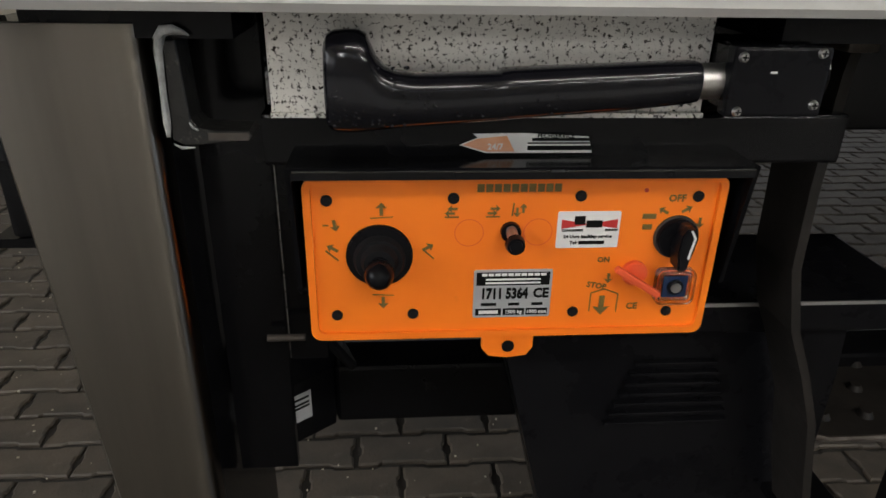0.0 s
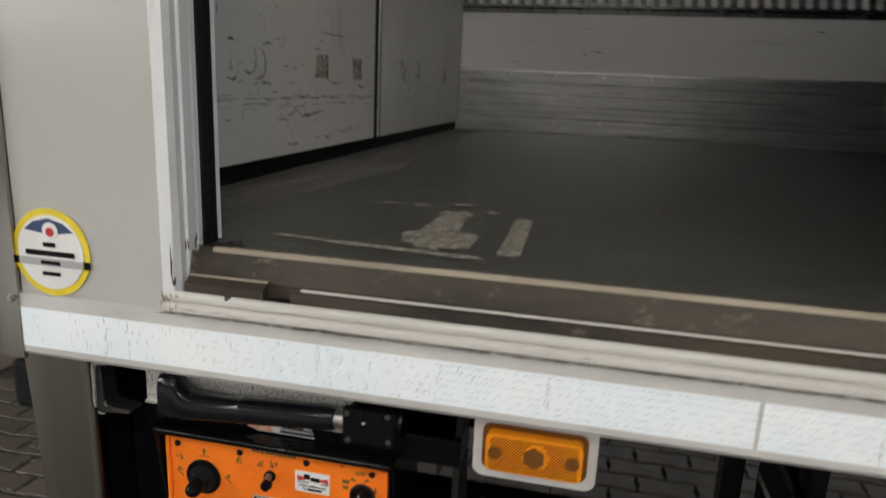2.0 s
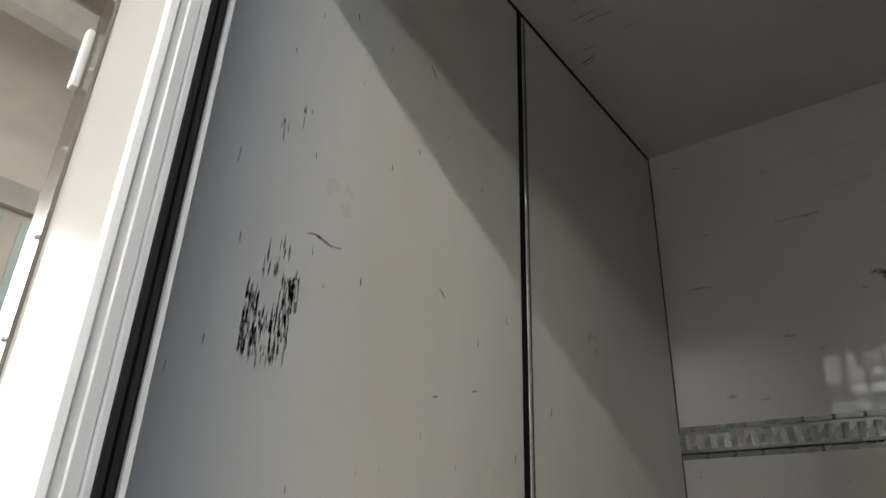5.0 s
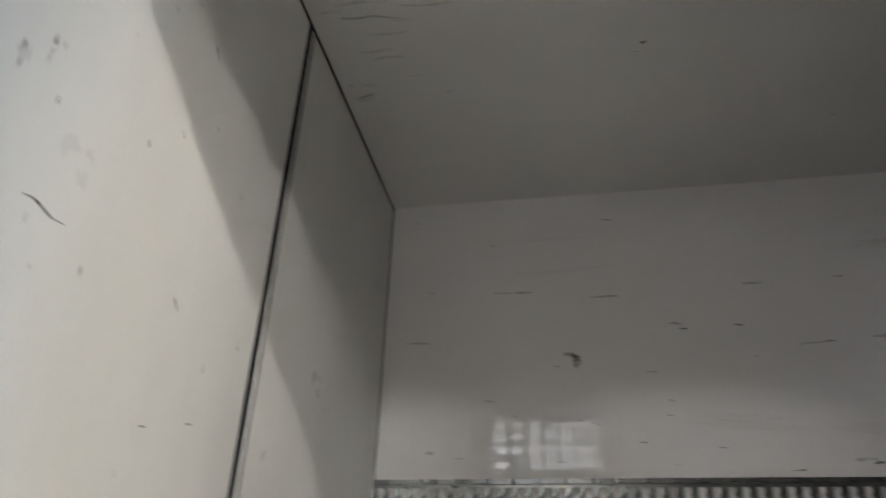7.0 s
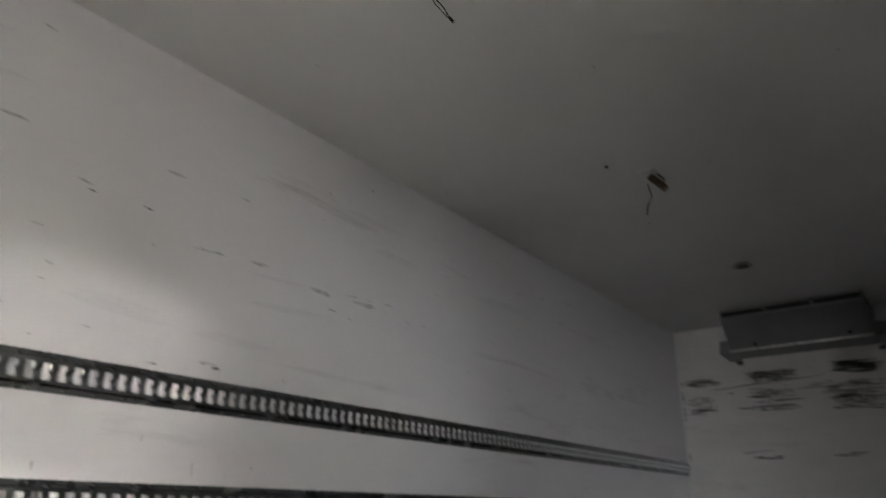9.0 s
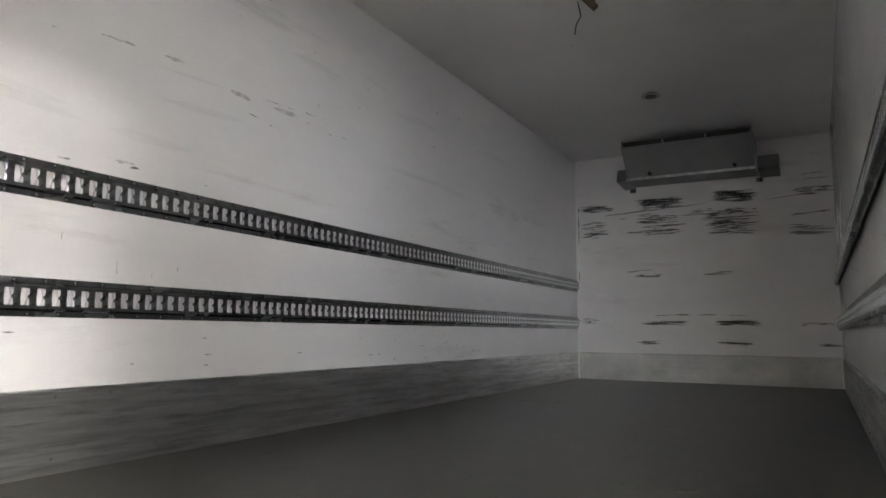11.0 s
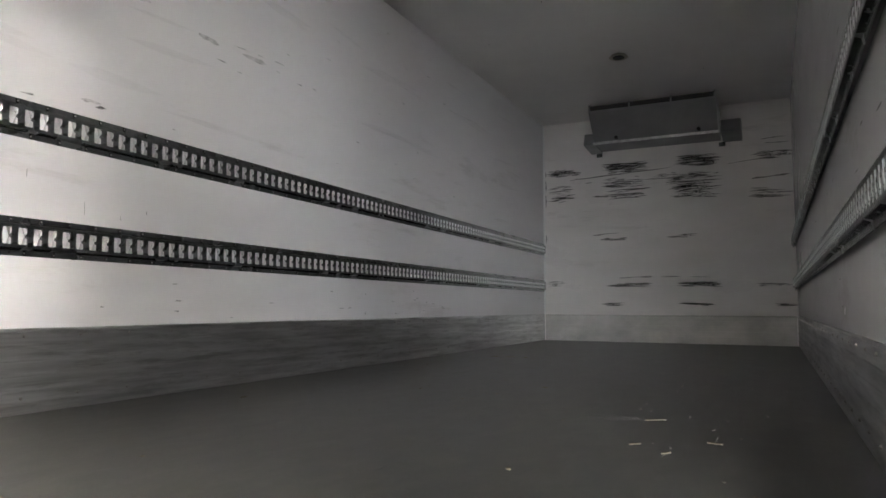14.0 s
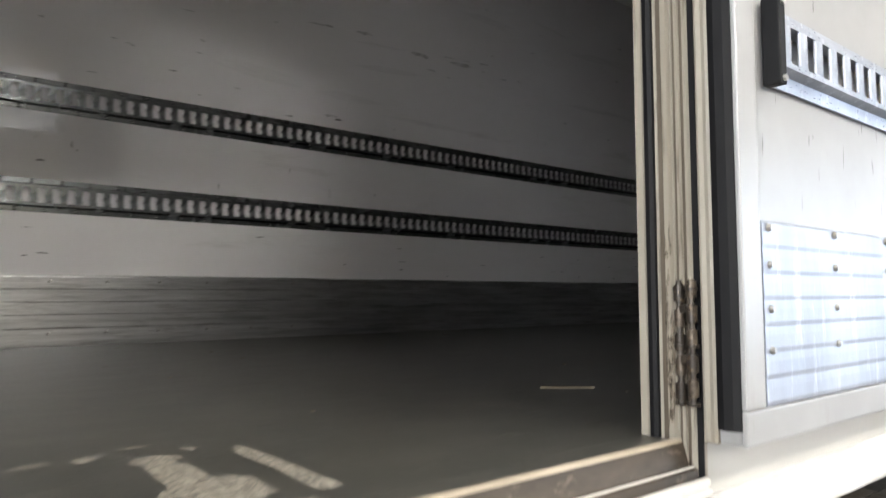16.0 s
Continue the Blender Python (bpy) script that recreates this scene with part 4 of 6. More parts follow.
prof = [(OX1 + 0.012, -0.002), (OX1 + 0.006, -0.002), (OX1 + 0.006, 0.007), (OX1 + 0.001, 0.010), (OX1 + 0.001, 0.014), (OX1 + 0.005, 0.0155), (OX1 + 0.005, 0.020), (OX1, 0.0215), (OX1, 0.026), (OX1 + 0.005, 0.0275), (OX1 + 0.005, 0.0315), (OX1 + 0.002, 0.033),
        (OX1 + 0.002, 0.035), (OX1 + 0.005, 0.0365), (OX1 - 0.001, 0.039), (OX1 - 0.001, 0.047), (OX1 + 0.003, 0.049), (OX1 + 0.003, 0.056), (OX1, 0.060), (OX1 + 0.012, 0.060)]
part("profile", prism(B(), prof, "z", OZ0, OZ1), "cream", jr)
# strips deepen the grooves, their shade put into the colour
for a, b in ((0.0157, 0.0198), (0.0277, 0.0313), (0.0492, 0.0558)):
    part("groove_grime", box(B(), OX1 + (0.0014 if a > 0.04 else 0.0034), OX1 + 0.0062, a, b, OZ0 + 0.004, OZ1 - 0.014), "groove_dark", jr, "brown strip for the shade and dirt in a groove")
part("seal", prism(B(), [(OX1 + 0.012, 0.0605), (OX1 - 0.005, 0.0605), (OX1 - 0.008, 0.066), (OX1 - 0.006, 0.074), (OX1 + 0.012, 0.0745)], "z", OZ0 + 0.02, OZ1), "rubber", jr, "black rubber seal")
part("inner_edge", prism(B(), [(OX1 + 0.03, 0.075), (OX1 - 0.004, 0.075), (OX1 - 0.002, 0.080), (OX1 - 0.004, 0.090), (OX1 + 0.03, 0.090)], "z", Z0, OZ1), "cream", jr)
# black strip stands in for the shade of an open gap
part("gap_seal", box(B(), OX1 + 0.0040, OX1 + 0.0075, -0.0016, 0.0068, OZ0, OZ1 - 0.014), "rubber", jr, "dark strip for the shade in the gap beside the hinge")
jt = thing("trim_head", "white head profile over the side opening", "trim", kind="structure")
part("profile", box(B(), OX0, OX1, -0.006, 0.05, OZ1 - 0.012, OZ1 - 0.001, 0.002), "white_profile", jt)
part("seal", box(B(), OX0, OX1, 0.051, 0.077, OZ1 - 0.012, OZ1 - 0.001, 0.003), "rubber", jt)

sill = thing("door_sill", "door sill with white ridges, a grey metal channel and a worn tan edge", "sill", kind="structure")
ridge = [(0.0, 1.101), (-0.001, 1.1065), (-0.004, 1.108), (-0.008, 1.107), (-0.0105, 1.104), (-0.0105, 1.0995), (-0.0085, 1.0970), (-0.0065, 1.0962), (-0.0065, 1.0948), (-0.010, 1.0940), (-0.0125, 1.092), (-0.0125, 1.0865), (-0.010, 1.0840), (-0.006, 1.0832), (0.0, 1.0832)]
part("white_ridge", prism(B(), ridge, "x", OX0 - 0.013, OX1 + 0.004), "sill_white", sill, "grimy white double-ridged front profile")
part("channel", prism(B(), [(0.0005, 1.08), (0.0005, 1.1005), (0.0015, 1.1015), (0.0035, 1.117), (0.0075, 1.119), (0.0075, 1.08)], "x", 0.335, OX1 - 0.004), "sill_grey", sill)
part("white_edge", prism(B(), [(0.0080, 1.08), (0.0080, 1.1205), (0.0085, 1.121), (0.0110, 1.121), (0.0115, 1.08)], "x", 0.345, OX1 - 0.004), "sill_white", sill, "thin white edge strip")
part("step", prism(B(), [(0.0120, 1.08), (0.0120, 1.119), (0.0165, 1.121), (0.0245, 1.1495), (0.0245, 1.08)], "x", OX0 + 0.004, OX1 - 0.004), "sill_grey", sill)
part("worn_edge", prism(B(), [(0.0250, 1.1480), (0.0252, 1.1525), (0.0275, 1.1545), (0.033, 1.1545), (0.037, 1.152), (0.038, 1.148)], "x", OX0 + 0.03, OX1 - 0.004), "worn", sill, "worn tan rounded edge")
part("threshold", box(B(), OX0 + 0.004, OX1 - 0.004, 0.0383, Y0 - 0.0005, 1.04, Z0), "floor", sill, "dark anti-slip threshold")
bm = B()
slivers(bm, rng, OX0 - 0.014, OX0 + 0.01, 1.086, 1.107, 26, 0.010, 0.0028, "v", lambda u, v: (u, -0.0130, v))
slivers(bm, rng, OX0 - 0.01, OX1, 1.0836, 1.0848, 110, 0.12, 0.0014, "u", lambda u, v: (u, -0.0130, v))
slivers(bm, rng, OX0 - 0.01, OX1, 1.0865, 1.0925, 14, 0.03, 0.0014, "u", lambda u, v: (u, -0.0130, v))
slivers(bm, rng, 0.335, OX1 - 0.01, 1.1015, 1.1025, 120, 0.05, 0.0016, "u", lambda u, v: (u, -0.0015, v + 0.0028))
part("grime_lines", bm, "brown", sill, "brown grime along the ridges")["kind"] = "stuff"
bm = B()
slivers(bm, rng, OX0 - 0.004, OX0 + 0.003, 1.106, 1.15, 7, 0.030, 0.0025, "v", lambda u, v: (u, -0.0085, v))
slivers(bm, rng, 0.002, 0.05, 1.152, 1.165, 9, 0.016, 0.003, "v", lambda u, v: (OX0 + 0.0095, u, v))
slivers(bm, rng, OX0 + 0.004, OX0 + 0.05, 0.04, 0.085, 30, 0.02, 0.006, "u", lambda u, v: (u, v, Z0 + 0.0016))
part("jamb_grime", bm, "ink", sill, "black grime in the jamb corner")["kind"] = "stuff"
ck = thing("catch_plate", "grey metal catch box let into the door sill", "catch plate", at=pose(0.275, 0.0, 1.10))
bm = B()
prism(bm, [(-0.002, 0.0), (-0.002, 0.018), (0.0115, 0.024), (0.0115, 0.0)], "x", -0.065, 0.030)
part("plate", bm, "sill_grey", ck)
part("pocket", box(B(), 0.0305, 0.058, -0.001, 0.0115, -0.01, 0.008, 0.002), "rubber", ck, "dark pocket")
part("edge", box(B(), -0.065, 0.030, 0.0090, 0.0116, 0.0235, 0.0255), "worn", ck)
part("bolt", cyl(B(), (-0.01, -0.006, 0.006), "z", 0.004, 0.006, 10), "rust", ck)

# ---- lower edge rail of the box, tape, corner post ----
lo = thing("trim_lower_rail", "grey-white lower edge rail of the truck box", "trim", kind="structure")
part("rail", prism(B(), [(0.0, 1.0825), (-0.004, 1.081), (-0.004, 1.008), (0.0, 1.003), (0.03, 1.003), (0.03, 1.0825)], "x", -0.014, X1 + 0.08), "lamp_white", lo)
part("underside", box(box(box(B(), -0.02, 0.098, 0.031, 2.55, 0.985, 1.029), 0.43, X1 + 0.05, 0.031, 2.55, 0.985, 1.029), 0.098, 0.43, 0.16, 2.55, 0.985, 1.029), "black", lo, "dark underside of the floor")
tp = thing("reflective_tape", "white reflective contour tape with creases on the lower rail", "tape")
for a, b in ((-0.012, 0.82), (0.824, 1.38), (1.384, 3.0)):
    part("strip", box(B(), a, b, -0.0055, -0.0042, 1.016, 1.065), "tape", tp)
bm = B()
PT = lambda u, v: (u, -0.0060, v)
for i in range(230):
    x = 0.20 + i * 0.0052 + rng.uniform(-0.001, 0.001)
    for j in range(6):
        if rng.random() < (0.25 if x < 0.5 else 0.75):
            z = 1.020 + j * 0.0080 + rng.uniform(-0.001, 0.001)
            bm.faces.new([bm.verts.new(PT(x + a, z + b)) for a, b in ((0.0, 0.0), (0.0004, -0.0002), (0.0056, 0.0030), (0.0052, 0.0032))])
slivers(bm, rng, -0.01, 0.55, 1.019, 1.063, 150, 0.010, 0.0008, "v", PT)
for x in (0.105, 0.135, 0.37, 0.62, 0.93):
    slivers(bm, rng, x - 0.002, x + 0.002, 1.019, 1.063, 12, 0.012, 0.0009, "v", PT)
part("creases", bm, "tape_line", tp, "fine grey hatching and creases")["kind"] = "stuff"
post = thing("corner_post", "brushed stainless rear corner post with rivets", "corner post")
bm = B()
prism(bm, [(-0.058, 0.10), (-0.062, 0.02), (-0.055, 0.002), (-0.045, -0.006), (-0.013, -0.006), (-0.013, 0.0), (-0.045, 0.0), (-0.05, 0.10)], "z", 0.998, 3.62)
part("angle", bm, "stainless", post, "", True)
head = mesh_from("rivet", cyl(B(), (0, 0, 0), "y", 0.0055, 0.006, 10, 0.003), "screw", True)
for z in (1.075, 1.284, 1.424, 1.577, 1.73, 1.887, 2.04, 2.19, 2.343, 2.5, 2.65, 2.8, 2.95, 3.1):
    shared("rivet", head, post, pose(-0.022, -0.008, z))
part("rear_jamb", box(B(), -0.10, -0.03, 0.004, 0.085, 1.0, 3.6), "stainless", post)
hl = part("hinge", box(B(), -0.115, -0.065, -0.004, 0.03, 1.31, 1.41, 0.006), "plastic", post, "black hinge block")
part("keeper", box(B(), -0.105, -0.073, -0.010, -0.0045, 1.325, 1.395, 0.003), "rust", hl)
bp = thing("rubber_buffer", "worn black rubber buffer at the rear corner", "buffer", at=pose(-0.075, 0.01, 1.08))
part("pad", box(B(), -0.03, 0.03, -0.02, 0.04, -0.06, 0.05, 0.012), "rubber", bp)
part("arm", box(B(), -0.05, -0.02, -0.015, 0.04, 0.02, 0.06, 0.006), "rust", bp)
cn = thing("corner_lamp", "pale corner clearance lamp on the rear post", "lamp", at=pose(-0.05, -0.008, 2.38))
part("lens", box(B(), -0.02, 0.0, -0.012, 0.0, -0.06, 0.06, 0.004), "label_white", cn)

dk = thing("inspection_sticker", "round yellow-rimmed inspection sticker, partly torn", "sticker", at=pose(0.036, -0.0015, 1.136, 90, 0, 0))
part("disc", cyl(B(), (0, 0, 0), "z", 0.0525, 0.001, 48), "yellow", dk)
part("field", cyl(B(), (0, 0, 0.001), "z", 0.0445, 0.001, 48), "label_white", dk)
part("band", box(B(), -0.0435, 0.0435, -0.0165, -0.0075, 0.0015, 0.0022), "grey_print", dk)
bm = B()
prism(bm, [(-0.033, 0.026), (-0.010, 0.023), (0.010, 0.023), (0.033, 0.026), (0.020, 0.036), (0.0, 0.041), (-0.020, 0.036)], "z", 0.0015, 0.0022)
part("cap", bm, "navy", dk)
part("mark", cyl(B(), (0.003, 0.026, 0.0022), "z", 0.0105, 0.001, 20), "label_white", dk)
part("mark", cyl(B(), (0.003, 0.025, 0.0028), "z", 0.0055, 0.001, 16), "label_red", dk)
for y, w, h in ((-0.001, 0.066, 0.0062), (-0.0122, 0.026, 0.0046), (-0.0255, 0.024, 0.0046), (0.0095, 0.016, 0.0050)):
    part("text_bar", box(B(), -w / 2, w / 2, y - h / 2, y + h / 2, 0.0022, 0.0028), "ink", dk)
for s in (-1, 1):
    part("rim_mark", box(B(), s * 0.0482 - 0.004, s * 0.0482 + 0.004, -0.0165, -0.0075, 0.0006, 0.0012), "ink", dk)

# ---- open side door leaf, folded back against the wall ----
sd = thing("side_door", "open insulated side door folded back, ribbed aluminium kick plate and load rail inside", "door", at=pose(OX1, -0.006, OZ0 + 0.055))
W, Hh, T = 0.84, 1.96, 0.053
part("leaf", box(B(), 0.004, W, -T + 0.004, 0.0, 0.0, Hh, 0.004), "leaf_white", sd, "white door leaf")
bm = B()
for a, b, c, d in ((0.0, W, 0.0, 0.045), (0.0, W, Hh - 0.045, Hh), (0.0, 0.052, 0.0455, Hh - 0.0455), (W - 0.052, W, 0.0455, Hh - 0.0455)):
    box(bm, a + 0.001, b, -T - 0.006, -T + 0.003, c, d, 0.003)
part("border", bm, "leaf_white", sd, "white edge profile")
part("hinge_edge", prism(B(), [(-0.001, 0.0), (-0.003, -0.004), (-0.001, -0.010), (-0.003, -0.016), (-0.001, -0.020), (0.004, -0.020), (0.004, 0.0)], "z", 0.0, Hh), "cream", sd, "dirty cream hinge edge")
part("gasket", prism(B(), [(0.003, -0.0205), (-0.005, -0.022), (-0.008, -0.032), (-0.006, -0.044), (-0.001, -0.052), (0.003, -0.052)], "z", 0.02, Hh - 0.02), "rubber", sd, "black rubber gasket")
kd = part("kick_panel", prism(B(), [(-T, 0.047)] + [p for i in range(7) for p in ((-T - 0.0046, 0.047 + i * 0.035), (-T - 0.0055, 0.053 + i * 0.035), (-T - 0.0052, 0.070 + i * 0.035), (-T - 0.0046, 0.081 + i * 0.035))] + [(-T - 0.003, 0.295), (-T, 0.295)], "x", 0.056, W - 0.056), "door_alu", sd, "ribbed aluminium kick panel")
for i in range(4):
    for z in (0.285, 0.235, 0.175, 0.12):
        shared("rivet", rivet_me, kd, pose(0.072 + i * 0.21, -T - 0.0085, z))
dr = part("load_rail", prism(B(), [(-T, 0.0), (-T - 0.003, 0.0), (-T - 0.005, 0.02), (-T - 0.022, 0.024), (-T - 0.022, 0.032), (-T, 0.032)], "x", 0.10, W - 0.06), "door_alu", sd, "slotted load rail", False, pose(0, 0, 0.487))
part("upper_flange", prism(B(), [(-T, 0.116), (-T - 0.003, 0.116), (-T - 0.005, 0.096), (-T - 0.022, 0.092), (-T - 0.022, 0.084), (-T, 0.084)], "x", 0.10, W - 0.06), "door_alu", dr)
part("end_cap", box(B(), 0.082, 0.101, -T - 0.026, -T, -0.004, 0.12, 0.003), "rubber", dr, "black end cap")
for z in (0.004, 0.112):
    part("bolt", cyl(B(), (0.0915, -T - 0.0275, z), "y", 0.005, 0.004, 10), "screw", dr)
dbar = mesh_from("bar", box(B(), -0.0125, 0.0125, -T - 0.0225, -T - 0.018, 0.031, 0.085, 0.002), "door_alu")
dtab = mesh_from("tab", prism(B(), [(0.0165, 0.040), (0.0200, 0.036), (0.0340, 0.036), (0.0365, 0.046), (0.0320, 0.058), (0.0365, 0.070), (0.0340, 0.081), (0.0200, 0.081), (0.0165, 0.077), (0.0185, 0.066), (0.0245, 0.058), (0.0185, 0.050)], "y", -T - 0.012, -T - 0.006), "worn")
for i in range(13):
    shared("bar", dbar, dr, pose(0.112 + i * PITCH, 0, 0))
    shared("tab", dtab, dr, pose(0.112 + i * PITCH, 0, 0))
bm = B()
slivers(bm, rng, 0.11, 0.76, 0.0245, 0.0315, 34, 0.007, 0.0016, "u", lambda u, v: (u, -T - 0.0223, v))
slivers(bm, rng, 0.11, 0.76, 0.0845, 0.0915, 34, 0.007, 0.0016, "u", lambda u, v: (u, -T - 0.0223, v))
slivers(bm, rng, 0.11, 0.76, 0.001, 0.018, 50, 0.010, 0.0018, "u", lambda u, v: (u, -T - 0.0056, v))
slivers(bm, rng, 0.11, 0.76, 0.098, 0.115, 40, 0.008, 0.0018, "u", lambda u, v: (u, -T - 0.0056, v))
part("paint_chips", bm, "scuff", dr, "dark chipped spots")["kind"] = "stuff"
bm = B()
PD = lambda u, v: (u, -T + 0.0025, v)
slivers(bm, rng, 0.07, 0.7, 0.3, 0.48, 22, 0.04, 0.004, "v", PD)
slivers(bm, rng, 0.07, 0.7, 0.62, 1.9, 26, 0.04, 0.004, "v", PD)
part("scuff_marks", bm, "smudge", sd)["kind"] = "stuff"

# ---- hinges of the side door, greasy ----
for z in (1.285, 2.1, 2.9):
    hg = thing("door_hinge", "greasy rusted door hinge with a double knuckle", "hinge", "side door hinges", pose(OX1 - 0.002, -0.002, z))
    for q, (yy, xx) in enumerate(((0.024, -0.006), (0.004, -0.009))):
        part("pin", cyl(B(), (xx, yy, 0.0), "z", 0.0036, 0.17, 10), "rust", hg, "", True)
        for i in range(5):
            dz = -0.066 + i * 0.033 + 0.006 * q
            worn = (i + q) % 2
            part("knuckle", cyl(B(), (xx, yy, dz), "z", 0.0072 if worn else 0.0078, 0.027, 14, None, 0.0025), "hinge_steel" if worn else "grease", hg, "", True)
        for i in (0, 2, 4):
            part("washer", cyl(B(), (xx, yy, -0.0815 + i * 0.0385), "z", 0.0088, 0.004, 12), "grease", hg, "", True)
    part("link", box(B(), -0.012, -0.002, 0.008, 0.021, -0.028, -0.016, 0.002), "hinge_steel", hg)
    part("link", box(B(), -0.012, -0.002, 0.008, 0.021, 0.040, 0.052, 0.002), "grease", hg)
    bm = B()
    slivers(bm, rng, 0.034, 0.046, -0.10, 0.16, 44, 0.05, 0.006, "v", lambda u, v: (-0.0008, u + 0.002, v))
    part("grease_smear", bm, "brown", hg)["kind"] = "stuff"

# ---- under the box: tail-lift column and brackets ----
col = thing("lift_column", "brushed stainless tail-lift column, inner face blackened for its dark reflections", "column", at=pose(0, 0, 0.35))
bm = B()
outer = [(-0.031, 0.030), (-0.029, 0.028), (0.033, 0.028), (0.0382, 0.0288), (0.0428, 0.0312), (0.0458, 0.0350), (0.047, 0.040), (0.047, 0.052), (0.043, 0.052), (0.043, 0.046), (0.028, 0.036), (-0.027, 0.036), (-0.027, 0.07), (-0.031, 0.07)]
prism(bm, outer, "z", 0.0, 0.643)
for v in bm.verts:                                 # the outer edge leans in towards the ground
    if v.co.x < 0:
        v.co.x += 0.024 - 0.068 * v.co.z
part("front_plate", bm, "column_steel", col, "brushed stainless front plate", True)
# black replaces stainless here, so the dark reflection is in the colour
part("side_plate", box(B(), 0.0432, 0.0468, 0.0525, 0.24, 0.0, 0.630), "black", col, "side plate, black for the dark reflections in its steel")
part("cap", box(B(), -0.028, 0.043, 0.075, 0.20, 0.615, 0.6345), "black", col, "black cap plate")
part("back_plate", box(B(), -0.03, 0.042, 0.20, 0.22, 0.0, 0.630), "black", col)
sb = thing("side_marker_block", "black rubber buffer block beside the lift column", "buffer", at=pose(-0.064, 0.06, 0.935))
part("pad", box(B(), -0.020, 0.020, -0.02, 0.02, -0.034, 0.034, 0.008), "rubber", sb)
an = thing("angle_bracket", "weathered steel angle bracket with white sealant", "bracket", at=pose(0.06, 0.03, 0.925))
bm = B()
prism(bm, [(-0.001, 0.0600), (0.006, 0.0600), (0.0075, 0.030), (0.0085, 0.014), (0.0125, 0.0085), (0.022, 0.0065), (0.042, 0.0062), (0.0447, 0.0040), (0.0440, 0.0015), (0.020, -0.0015), (0.004, -0.0030), (-0.0035, 0.0010), (-0.0030, 0.020)], "y", -0.004, 0.022)
bmesh.ops.bevel(bm, geom=[e for e in bm.edges if e.calc_face_angle(0) > 1.0], offset=0.0008, segments=1, affect="EDGES")
part("angle", bm, "bracket_steel", an, "dark weathered steel angle")
# lighter steel here paints the light caught by the foot's edge
part("worn_foot", box(B(), 0.018, 0.0425, -0.0046, -0.0042, 0.0008, 0.0055), "rust", an, "lighter strip for the lit edge of the foot")
bm = B()
for chain, rr in (([(-0.0052, -0.004, 0.003), (-0.0050, -0.005, 0.012), (-0.0046, -0.005, 0.028), (-0.0042, -0.005, 0.042), (-0.0036, -0.005, 0.054), (-0.0022, -0.004, 0.062)], [0.0012, 0.0024, 0.0030, 0.0032, 0.0034, 0.0040]),
                  ([(-0.0045, -0.004, 0.060), (0.0005, -0.005, 0.0650), (0.006, -0.005, 0.0655), (0.011, -0.004, 0.0640), (0.014, -0.003, 0.0625)], [0.0030, 0.0038, 0.0036, 0.0022, 0.0010]),
                  ([(0.0085, -0.0045, 0.012), (0.0095, -0.005, 0.009), (0.0125, -0.0045, 0.0072)], [0.0008, 0.0014, 0.0008]), ([(-0.0030, -0.0045, -0.0015), (0.002, -0.005, -0.0036), (0.010, -0.0045, -0.0034)], [0.0008, 0.0012, 0.0006])):
    tube(bm, chain, [q * 0.85 for q in rr], 9)
for v in bm.verts:
    v.co.x += 0.0006 * math.sin(v.co.z * 900 + v.co.x * 700)
    v.co.y -= 0.0004 * math.sin(v.co.z * 1300)
part("sealant", bm, "sealant", an, "white sealant bead", True)

hg = thing("hanger_plate", "black chassis hanger plate behind the bracket", "plate", at=pose(0.08, 0.10, 0.9))
part("plate", box(B(), -0.03, 0.02, 0.0, 0.01, -0.30, 0.10), "black", hg)
part("web", box(B(), 0.021, 0.052, 0.01, 0.016, -0.19, 0.0), "black", hg)
part("pin", cyl(B(), (0.022, -0.012, -0.155), "x", 0.003, 0.03, 10), "rust", hg, "steel pin")

gp = thing("galvanised_plate", "galvanised steel plate with black corrosion specks", "plate", at=pose(0.113, 0.05, 0.935))
part("sheet", box(B(), 0.0, 0.282, 0.0, 0.004, 0.0, 0.067), "galv", gp)
part("flange", box(B(), 0.0, 0.282, -0.005, 0.0, 0.0, 0.003), "galv", gp)

# release lever
lv = thing("release_lever", "wet black plastic release lever with a steel collar", "lever", at=pose(0, 0.03, 0))
bm = B()
rings = []
for x, lo, hi, w in ((0.1492, 0.946, 0.972, 0.006), (0.1500, 0.936, 0.984, 0.0115), (0.1520, 0.9325, 0.9885, 0.0142), (0.1560, 0.9308, 0.9908, 0.0155), (0.1640, 0.9305, 0.9916, 0.016), (0.1710, 0.9308, 0.9912, 0.016), (0.1750, 0.9312, 0.9890, 0.016), (0.1775, 0.9315, 0.9830, 0.016), (0.1805, 0.9320, 0.9765, 0.016),
                     (0.1850, 0.9326, 0.9712, 0.016), (0.1920, 0.9335, 0.9680, 0.0155), (0.2050, 0.9345, 0.9662, 0.015), (0.2300, 0.9362, 0.9668, 0.0148), (0.2550, 0.9382, 0.9676, 0.0146), (0.2565, 0.9384, 0.9690, 0.0150), (0.2620, 0.9388, 0.9698, 0.0150), (0.3000, 0.9416, 0.9716, 0.0148), (0.3400, 0.9448, 0.9732, 0.0144), (0.3740, 0.9484, 0.9746, 0.0138), (0.3785, 0.9495, 0.9740, 0.0128), (0.3795, 0.952, 0.972, 0.010)):
    ring = []
    for q in range(20):
        a = 2 * math.pi * q / 20
        c, d = math.cos(a), math.sin(a)
        ring.append(bm.verts.new((x, -w * math.copysign(abs(c) ** 0.72, c), (lo + hi) / 2 + (hi - lo) / 2 * math.copysign(abs(d) ** 0.72, d))))
    rings.append(ring)
for r0, r1 in zip(rings, rings[1:]):
    for q in range(20):
        bm.faces.new((r0[q], r0[(q + 1) % 20], r1[(q + 1) % 20], r1[q]))
